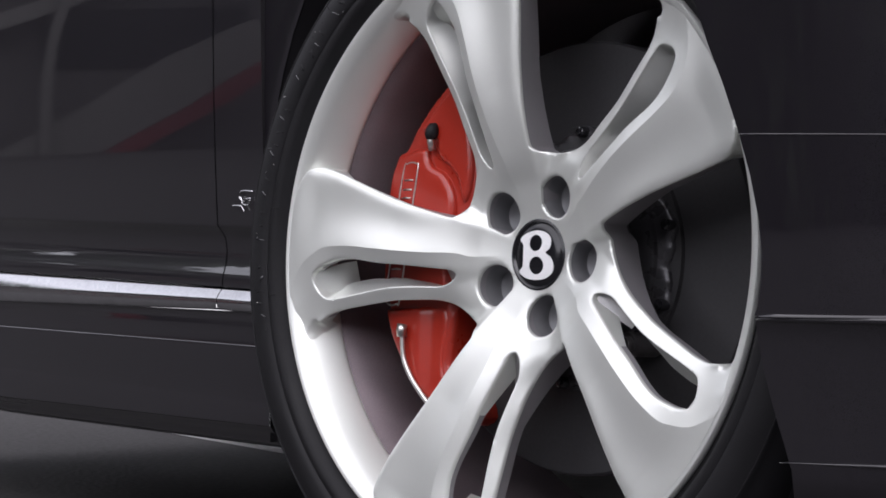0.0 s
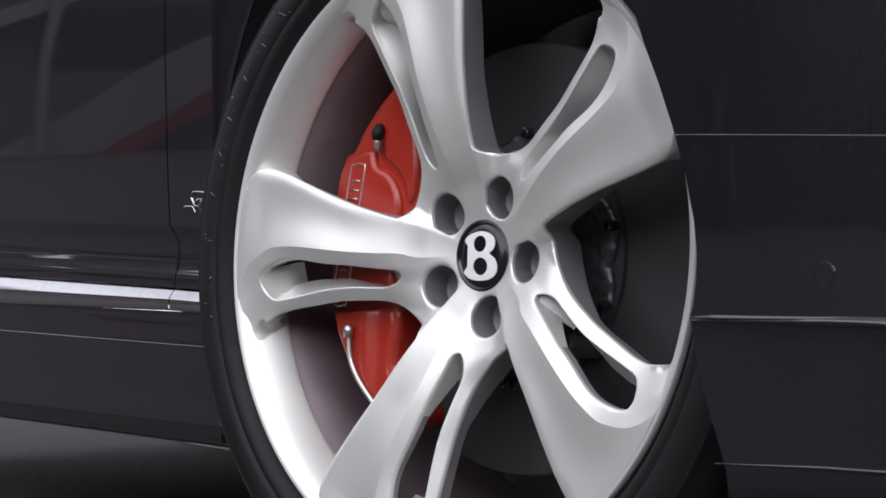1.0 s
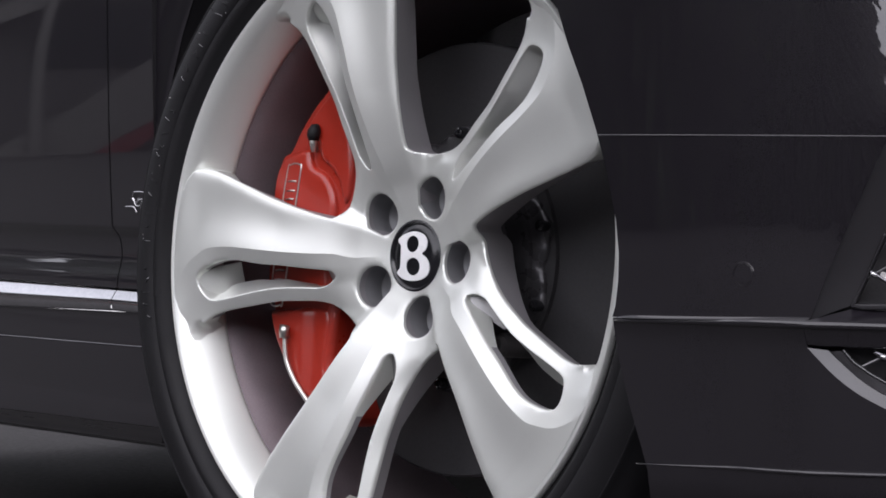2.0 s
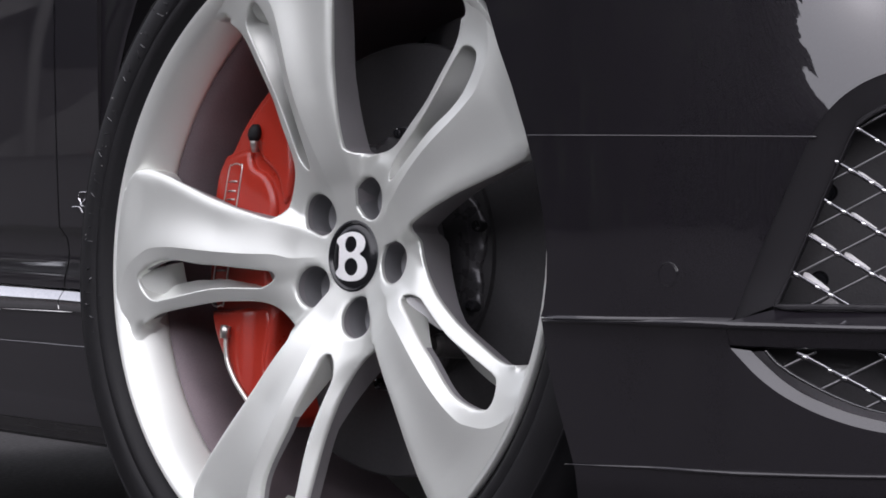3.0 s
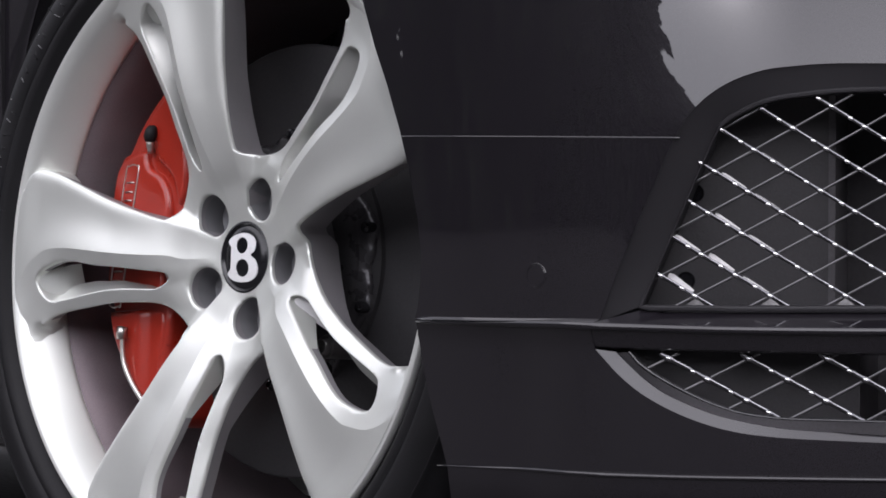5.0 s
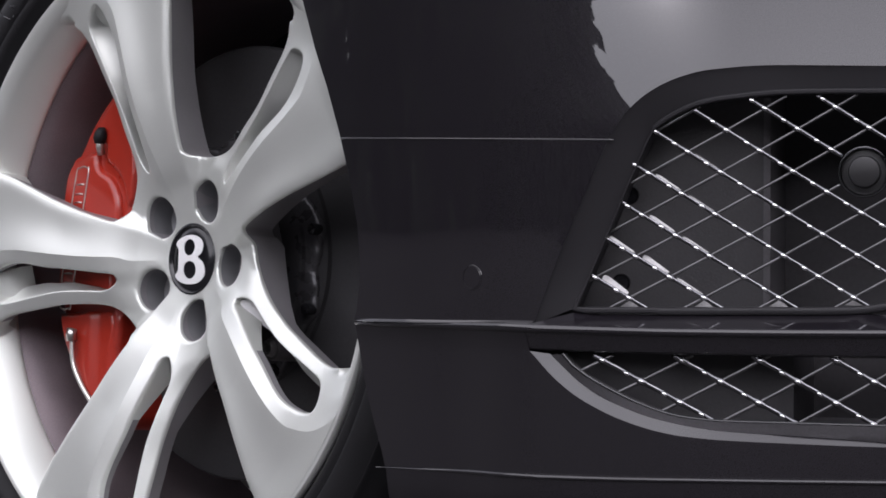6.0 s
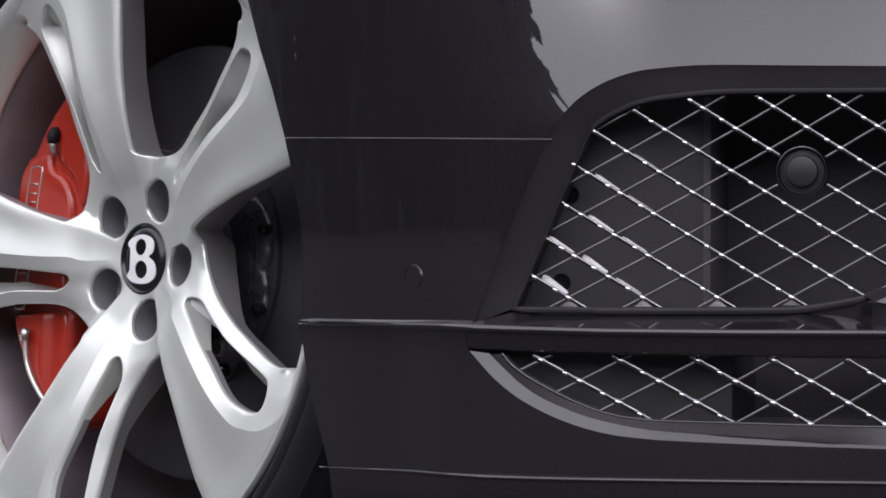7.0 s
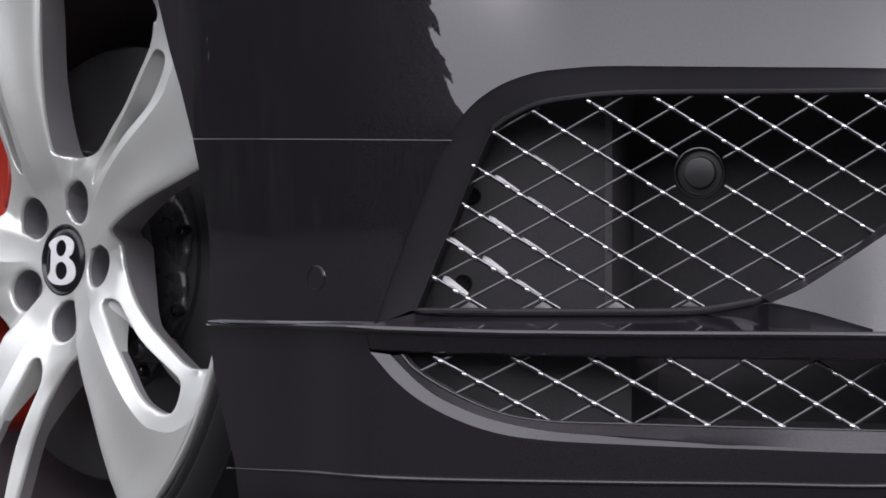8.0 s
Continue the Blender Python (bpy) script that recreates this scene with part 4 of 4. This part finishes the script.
part("cooler", loft("cooler", [[on_line(UPPER, a, z, 0.135) for a in (-0.1, 0.1, 0.25, 0.48)] for z in (0.22, 0.35, 0.52)], COOLER, False), front, "dark cooler behind the mesh")

# lower intake: bright-catching lower lip, dark gap, flat mesh
LIP_IN = [(0.2270, 0.2975), (0.2316, 0.2932), (0.2420, 0.2842), (0.2496, 0.2780), (0.2628, 0.2696), (0.2757, 0.2637), (0.2966, 0.2561), (0.3170, 0.2512), (0.3372, 0.2479), (0.3575, 0.2459), (0.3975, 0.2442), (0.4371, 0.2424), (0.4763, 0.2408), (0.5154, 0.2406), (0.5774, 0.2412), (0.75, 0.2420), (0.95, 0.2432)]
NET_LOW = [(-0.0595, 0.2979), (-0.0560, 0.2938), (-0.0519, 0.2895), (-0.0460, 0.2853), (-0.0393, 0.2809), (-0.0226, 0.2721), (-0.0018, 0.2630), (0.0189, 0.2566), (0.0394, 0.2537), (0.0599, 0.2527), (0.1003, 0.2526), (0.1402, 0.2524), (0.1796, 0.2524), (0.2186, 0.2526), (0.2570, 0.2527), (0.42, 0.2530), (0.50, 0.2540)]
lo, li, ln = smooth_chain(LIP_OUT, 6), smooth_chain(LIP_IN, 6), smooth_chain(NET_LOW, 6)
lip = [[skin(s, z, low_inset(s, z) + 0.0004) for s, z in lo], [skin(s, z, low_inset(s, z) + float(np.interp(s, [0.40, 0.50], [0.0048, 0.0019]))) for s, z in li]]
part("intake_lip", loft("intake_lip", lip, PAINT, False), front, "gloss black lower lip of the intake")
low = part("lower_surround", loft("lower_surround", [lip[1], [p.lerp(on_line(LOWER, a, z, -0.003), 0.12) + Vector((0, 0, -0.0008)) for p, (a, z) in zip(lip[1], ln)], [p.lerp(on_line(LOWER, a, z, -0.003), 0.6) for p, (a, z) in zip(lip[1], ln)], [on_line(LOWER, a, z, -0.003) for a, z in ln], [on_line(LOWER, a, z, 0.012) for a, z in ln]], DARK, False), car, "dull black lower intake surround")
part("mesh_bar", tube("mesh_bar", [on_line(LOWER, a, z + 0.0005, -0.002) for a, z in ln], 0.0012, GLOSS, 8), low)
part("lower_header", loft("lower_header", [[skin(s, z + 0.0022 * min(max((s - 0.47) / 0.1, 0), 1), i + 0.0003 - chin(s)) for s in np.linspace(0.2085, 0.992, 90)] for z, i in ((0.3170, -0.0006), (0.3130, 0.0004), (0.3095, 0.0016), (0.3060, 0.0027), (0.3030, 0.0035), (0.3012, 0.0042), (0.3000, 0.0060), (0.2990, 0.0110), (0.2985, 0.052))], PAINT, False), front, "black header over the lower intake")


def lower_column(i, h):
    return 0.108794 + 0.026452 * i - 0.000271 * i * i - 0.000353 * h + 0.000158 * h * i


def lower_level(a, h):
    return 0.309314 - 0.014759 * h + 0.017032 * a + 0.012478 * a * a


wires(LOWER, net_inside(np.array([(a, z) for a, z in ln] + [(0.50, 0.3010), (0.06, 0.2998), (-0.0595, 0.2983)]), 0.294), lower_column, lower_level, 5, 12, low, 0.002, 1.3)
part("lower_duct", loft("lower_duct", [[on_line(LOWER, a, z, b) for a, b in ((-0.060, 0.022), (0.02, 0.026), (0.100, 0.034))] for z in (0.235, 0.27, 0.315)], DUCT, False), front, "dark duct behind the lower mesh")
part("lower_cooler", loft("lower_cooler", [[on_line(LOWER, a, z, b) for a, b in ((0.100, 0.034), (0.104, 0.11), (0.3, 0.12), (0.5, 0.12))] for z in (0.235, 0.27, 0.315)], COOLER, False), front, "black cooler behind the lower mesh")
part("duct_floor", loft("duct_floor", [[on_line(LOWER, a, z, b) for a in (0.0, 0.1, 0.3, 0.5)] for z, b in ((0.250, 0.010), (0.246, 0.16))], DARK, False), front)

# round blank in the bumper's flank
bx = skin(0.1541, 0.3505, -0.0003)
n = (skin(0.1541, 0.3505, -0.01) - skin(0.1541, 0.3505, 0)).normalized()
BLANK = Matrix.Translation(bx) @ n.to_track_quat("Z", "Y").to_matrix().to_4x4()
blank = part("sensor_blank", lathe("sensor_blank", [(0.0, 0.0), (0.0076, 0.0), (0.0079, -0.0003), (0.0081, -0.0015)], PAINT, 36), front, "round flush sensor painted black", BLANK)
part("blank_ring", lathe("blank_ring", [(0.0082, -0.0008), (0.0085, 0.0001), (0.0089, 0.0001), (0.0094, -0.0006)], PAINT, 36), front, "", BLANK)

# ---- flank behind the wheel: wing foot, door, sill ----
def flank(name, x0, x1, profile, mat, n=24, tail=None):
    """A skin along the car's flank from x0 to x1 over a chain of (z, y); tail: the same chain at x1."""
    rows = []
    for i in range(n + 1):
        t = i / n
        x = x0 + (x1 - x0) * t
        rows.append([(x, y0 + (y1 - y0) * t + 0.0, z0 + (z1 - z0) * t) for (z0, y0), (z1, y1) in zip(profile, tail or profile)])
    return loft(name, rows, mat, False)


def fine(profile, k=4):
    return [tuple(p) for p in smooth_chain(profile, k)]


DOOR = fine([(0.3044, -0.012), (0.3046, -0.0340), (0.3080, -0.0368), (0.3180, -0.0358), (0.3260, -0.0335), (0.3400, -0.0310), (0.3560, -0.0330), (0.3640, -0.0375), (0.3690, -0.0415), (0.3740, -0.0425), (0.3900, -0.0432), (0.4300, -0.0447), (0.5000, -0.0464), (0.6000, -0.0472), (0.7000, -0.0440), (0.8000, -0.0350), (0.9000, -0.0200), (0.960, 0.0100), (0.985, 0.0500)])
door = part("door", flank("door", -0.5035, -1.55, DOOR, PAINT, 40), car, "gloss black front door")
wing = part("front_wing", flank("front_wing", -0.5010, -0.402, DOOR, PAINT, 6), car, "gloss black front wing")
SILL = fine([(0.2830, -0.040), (0.2790, -0.0385), (0.2650, -0.0390), (0.2500, -0.0397), (0.2480, -0.0400), (0.2455, -0.0406), (0.2300, -0.0404), (0.1950, -0.0394), (0.1870, -0.0396), (0.1800, -0.0400), (0.1700, -0.0400), (0.1675, -0.0398), (0.1660, -0.0380), (0.1560, -0.0300), (0.1430, -0.0150), (0.1400, 0.05), (0.140, 0.30)])
SILL_REAR = fine([(0.2690, -0.040), (0.2660, -0.0385), (0.2550, -0.0390), (0.2390, -0.0397), (0.2370, -0.0400), (0.2345, -0.0406), (0.2200, -0.0404), (0.1910, -0.0394), (0.1830, -0.0396), (0.1700, -0.0400), (0.1530, -0.0400), (0.1505, -0.0398), (0.1490, -0.0380), (0.1410, -0.0300), (0.1275, -0.0150), (0.1260, 0.05), (0.126, 0.30)])
part("sill", flank("sill", -0.400, -1.08, SILL, PAINT, 30, SILL_REAR), car, "gloss black sill")
part("sill", flank("sill", -1.08, -1.7, SILL_REAR, PAINT, 20), car, "gloss black sill")
STRIP = fine([(0.2835, -0.036), (0.2815, -0.0400), (0.2830, -0.0430), (0.2870, -0.0442), (0.2925, -0.0440), (0.2945, -0.0434), (0.2985, -0.0410), (0.3022, -0.0382), (0.3034, -0.0350), (0.3040, -0.012)])
STRIP_REAR = fine([(0.2695, -0.036), (0.2675, -0.0400), (0.2690, -0.0430), (0.2750, -0.0442), (0.2850, -0.0440), (0.2880, -0.0434), (0.2950, -0.0408), (0.3010, -0.0380), (0.3030, -0.0350), (0.3040, -0.012)])
part("chrome_strip", flank("chrome_strip", -0.5030, -1.08, STRIP, BRIGHTSTRIP, 24, STRIP_REAR), door, "chrome sill strip")
part("chrome_strip", flank("chrome_strip", -1.08, -1.55, STRIP_REAR, BRIGHTSTRIP, 12), door, "chrome sill strip")
part("chrome_strip", flank("chrome_strip", -0.5012, -0.402, STRIP, BRIGHTSTRIP, 6), wing, "chrome sill strip")
part("wing_flange", loft("wing_flange", [[(-0.4016, y - 0.0004, z) for z, y in DOOR if 0.31 < z < 0.9], [(-0.4045, y + 0.012, z) for z, y in DOOR if 0.31 < z < 0.9], [(-0.4050, 0.05, z) for z, y in DOOR if 0.31 < z < 0.9]], SATIN, False), wing)
part("door_gap", box("door_gap", (0.10, 0.004, 0.745), DARK), door, "", pose(-0.5215, -0.018, 0.6575))

# arch lining and plain closing panels of the shell
LINER = [(0.402 * math.cos(radians(a)), 0.36 + 0.402 * math.sin(radians(a))) for a in range(-32, 213, 7)]
part("arch_liner", loft("arch_liner", [[(x, y if x > -0.2 else y - 0.028, z) for x, z in LINER] for y in (-0.0125, 0.1, 0.34)], SATIN, False), car, "dark wheel-arch lining")
part("arch_wall", loft("arch_wall", [[(x, 0.335, z) for x in (-0.42, 0.0, 0.42)] for z in (0.14, 0.4, 0.8)], FELT, False), car)
part("arch_end", loft("arch_end", [[(-0.408, y, z) for y in (-0.034, 0.1, 0.335)] for z in (0.15, 0.4, 0.82)], SATIN, False), car)
part("wing_top", loft("wing_top", [[(x, y, z) for x in np.linspace(-0.4975, 0.235, 14)] for z, y in ((0.765, -0.030), (0.78, -0.042), (0.85, -0.036), (0.93, -0.012), (0.985, 0.05))], PAINT, False), wing)
ARCH_TOP = [(-0.402, 0.40)] + [(0.405 * math.cos(radians(a)), 0.36 + 0.405 * math.sin(radians(a))) for a in range(174, 35, -6)]
part("arch_edge", loft("arch_edge", [[(x, -0.040, z) for x, z in ARCH_TOP], [(x * 1.03, -0.043, max(0.36 + (z - 0.36) * 1.06, 0.40)) for x, z in ARCH_TOP], [(x * 1.04, -0.041, 0.79 if z > 0.42 else z) for x, z in ARCH_TOP]], PAINT, False), wing)
rail = np.linspace(-0.085, 1.19, 50)
nose = [skin(s, 0.84, 0.16) for s in rail]
BACKS = [Vector((-1.55, -0.02 + 0.96 * i / 49, 1.02)) for i in range(50)]


def cover(front_edge, rear_edge):
    """Rows from the nose back to the screen, rising quickly at first."""
    return [[Vector((p.x + (q.x - p.x) * t, p.y + (q.y - p.y) * t, p.z + (q.z - p.z) * t ** 0.45)) for p, q in zip(front_edge, rear_edge)] for t in (0, 0.04, 0.1, 0.2, 0.4, 0.7, 1)]


part("bonnet", loft("bonnet", cover(nose, BACKS), PAINT, False), car, "plain black bonnet")
part("corner_panel", loft("corner_panel", [[skin(s, z, i) for s in np.linspace(-0.085, 1.19, 50)] for z, i in ((0.659, 0.0), (0.75, 0.05), (0.84, 0.16))], PAINT, False), car)
part("far_nose", loft("far_nose", [[(p.x, 1.86 - p.y, p.z) for p in (skin(q, z, i) for q in np.linspace(-0.085, 1.22, 50))] for z, i in ((0.19, 0.01), (0.32, 0.0), (0.45, 0.0), (0.55, 0.0), (0.659, 0.0), (0.75, 0.05), (0.84, 0.16))], PAINT, False), car, "plain black far half of the nose")
far = [Vector((p.x, 1.86 - p.y, p.z)) for p in nose]
part("far_bonnet", loft("far_bonnet", cover(far, [Vector((q.x, 1.86 - q.y, q.z)) for q in BACKS]), PAINT, False), car)
part("nose_centre", loft("nose_centre", [[(skin(1.19, z, i).x - 0.002, y, z) for y in (0.86, 0.93, 1.00)] for z, i in ((0.19, 0.01), (0.32, 0.0), (0.45, 0.0), (0.659, 0.0), (0.75, 0.05), (0.84, 0.16), (0.90, 0.30))], PAINT, False), car)
part("far_flank", loft("far_flank", [[(x, 1.90, z) for x in (-1.7, 0.0, 0.15)] for z in (0.14, 0.5, 1.02)], PAINT, False), car)
part("underbody", loft("underbody", [[(x, y, 0.175) for x in (-1.7, -0.45)] for y in (0.29, 1.0, 1.90)], DARK, False), car, "dark underbody")
part("engine_floor", loft("engine_floor", [[(x, y, 0.18) for x in (-0.45, 0.2, 0.72)] for y in (0.34, 1.0, 1.90)], DARK, False), car)

# small bent bright wires on the wing's edge, close behind the tyre
for chain in ([(-0.442, 0.4060), (-0.458, 0.4065), (-0.467, 0.4050), (-0.468, 0.3990), (-0.461, 0.3955), (-0.456, 0.3980), (-0.446, 0.3990)], [(-0.484, 0.3908), (-0.474, 0.3912), (-0.465, 0.3905), (-0.459, 0.3850)], [(-0.466, 0.4000), (-0.462, 0.3930), (-0.452, 0.3925), (-0.447, 0.3970)]):
    part("bent_wire", tube("bent_wire", [(x + 0.020, -0.0462, z) for x, z in smooth_chain(chain, 5)], 0.0008, CHROME, 6), wing, "small bent bright metal wire")

# ---- the yard: ground, and what the paint mirrors ----
def ground_mesh():
    bm = bmesh.new()
    bmesh.ops.create_grid(bm, x_segments=24, y_segments=24, size=400)
    me = bpy.data.meshes.new("ground")
    bm.to_mesh(me)
    bm.free()
    me.materials.append(ASPHALT)
    return me


tagged(new("ground", ground_mesh()), "grey asphalt yard", "ground", kind="structure")

def slab(x0, x1, y0, y1, z):
    me = bpy.data.meshes.new("pavement")
    me.from_pydata([(x0, y0, 0), (x1, y0, 0), (x1, y1, 0), (x0, y1, 0), (x0, y0, z), (x1, y0, z), (x1, y1, z), (x0, y1, z)], [], [(4, 5, 6, 7), (0, 1, 5, 4), (1, 2, 6, 5), (2, 3, 7, 6), (3, 0, 4, 7)])
    me.materials.append(CONCRETE)
    return me


tagged(new("pavement", slab(-30, 6, 0.62, 9.0, 0.006)), "light concrete strip beyond the car", "pavement", kind="structure")

# low dark building along the yard, with slanting pieces added for the door's reflection
building = tagged(new("building"), "low dark building with added slanting white pieces", "building")
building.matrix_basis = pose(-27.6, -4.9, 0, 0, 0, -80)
part("wall", box("wall", (24, 0.4, 3.6), DARKWALL), building, "", pose(2, 0, 1.8))
part("roof", box("roof", (25, 5.0, 0.5), PLASTER), building, "", pose(2, -1.5, 3.95))
for i in range(5):
    part("window", box("window", (2.6, 0.12, 1.3), GLASS), building, "", pose(-8.4 + 4.2 * i, 0.2, 2.1))
# slab, band and board slope only to shape what the door mirrors
part("mirror_slab", box("mirror_slab", (4.2, 0.12, 0.78), PLASTER, 0.02), building, "added white sloping slab, mirrored in the door", pose(8.05, 0.9, 0.78, 0, -36))
part("mirror_band", box("mirror_band", (4.2, 0.14, 0.26), BAND, 0.01), building, "added dull red sloping band, mirrored in the door", pose(8.35, 0.9, 0.36, 0, -36))
part("mirror_board", box("mirror_board", (3.2, 1.0, 0.32), PLASTER, 0.02), building, "added white sloping board, mirrored in the door", pose(6.6, 0.6, 2.62, 0, -31))
for x in (6.95, 10.6):
    part("post", box("post", (0.12, 0.12, 3.7), PLASTER), building, "", pose(x, 1.2, 1.8, 0, 4))


def unseen_trees(name, centre, radius, a0, a1, high, seed, count, clumps=420, size=0.62):
    """Unseen dark trees added for the paint to mirror: trunks and crowns of many small leaf clumps, uneven and with
    gaps.
    """
    r = random.Random(seed)
    verts, faces, tv, tf = [], [], [], []
    for i in range(count):
        a = radians(a0 + (a1 - a0) * (i + r.uniform(-0.3, 0.3)) / count)
        d = radius + r.uniform(-3, 3)
        # heights change with bearing to shape the skyline mirrored in the bumper
        x, y, h = centre[0] + d * math.cos(a), centre[1] + d * math.sin(a), high * (r.uniform(0.93, 1.03) if a0 < -100 else r.uniform(0.75, 1.15)) * (1 if a0 > -100 else float(np.interp(math.degrees(a), (-148, -130, -112, -103, -86, -76, -8), (1, 1.2, 1.2, 0.40, 0.40, 0.75, 1))))
        for k in range(6):
            b0 = len(tv)
            if k < 5:
                tv += [(x + 0.22 * (1 - 0.1 * k) * math.cos(q), y + 0.22 * (1 - 0.1 * k) * math.sin(q), h * 0.12 * k) for q in np.linspace(0, 5.3, 6)]
            if k and k < 5:
                tf += [(b0 - 6 + j, b0 - 6 + (j + 1) % 6, b0 + (j + 1) % 6, b0 + j) for j in range(6)]
        dense = a0 < -100 and (-152 < math.degrees(a) < -66 or math.degrees(a) > -66) or a0 == 0 and math.degrees(a) < 25
        for k in range(1500 if dense else clumps):
            u, v = r.uniform(0, 6.283), r.uniform(0.01, 1)
            w = max(0.35 + 0.65 * math.sin(math.pi * min(v + 0.1, 1)) ** 0.7, 0.95 - 2.0 * v) * max(h, 0.6 * high) * 0.33 * r.uniform(0.4, 1.05)
            cx, cy, cz, s = x + w * math.cos(u), y + w * math.sin(u), h * v, r.uniform(0.4, 1.0) * (0.36 if dense else size)
            n = Vector((r.gauss(0, 1), r.gauss(0, 1), r.gauss(0, 1))).normalized()
            p, q = n.orthogonal() * s, n.cross(n.orthogonal()) * s
            b0, c = len(verts), Vector((cx, cy, cz))
            verts += [c + p, c + q * 0.7 + p * 0.2, c - p + q * 0.2, c - q * 0.8, c + p * 0.5 - q * 0.5 + n * s * 0.3]
            faces += [(b0, b0 + 1, b0 + 2, b0 + 3), (b0, b0 + 1, b0 + 4)]
    ob = tagged(new(name, mesh_of(name, verts, faces, LEAF, False)), "unseen belt of dark leafy trees for the paint to mirror", "trees", kind="stuff")
    part("trunk", mesh_of("trunk", tv, tf, BARK), ob)
    return ob


unseen_trees("unseen_trees", (0, 0), 22, -140, -8, 8.0, 3, 54)
unseen_trees("unseen_trees", (0, 0), 24, 0, 110, 9.5, 5, 26)
unseen_trees("unseen_trees", (0, 0), 40, 115, 215, 9.0, 9, 26)
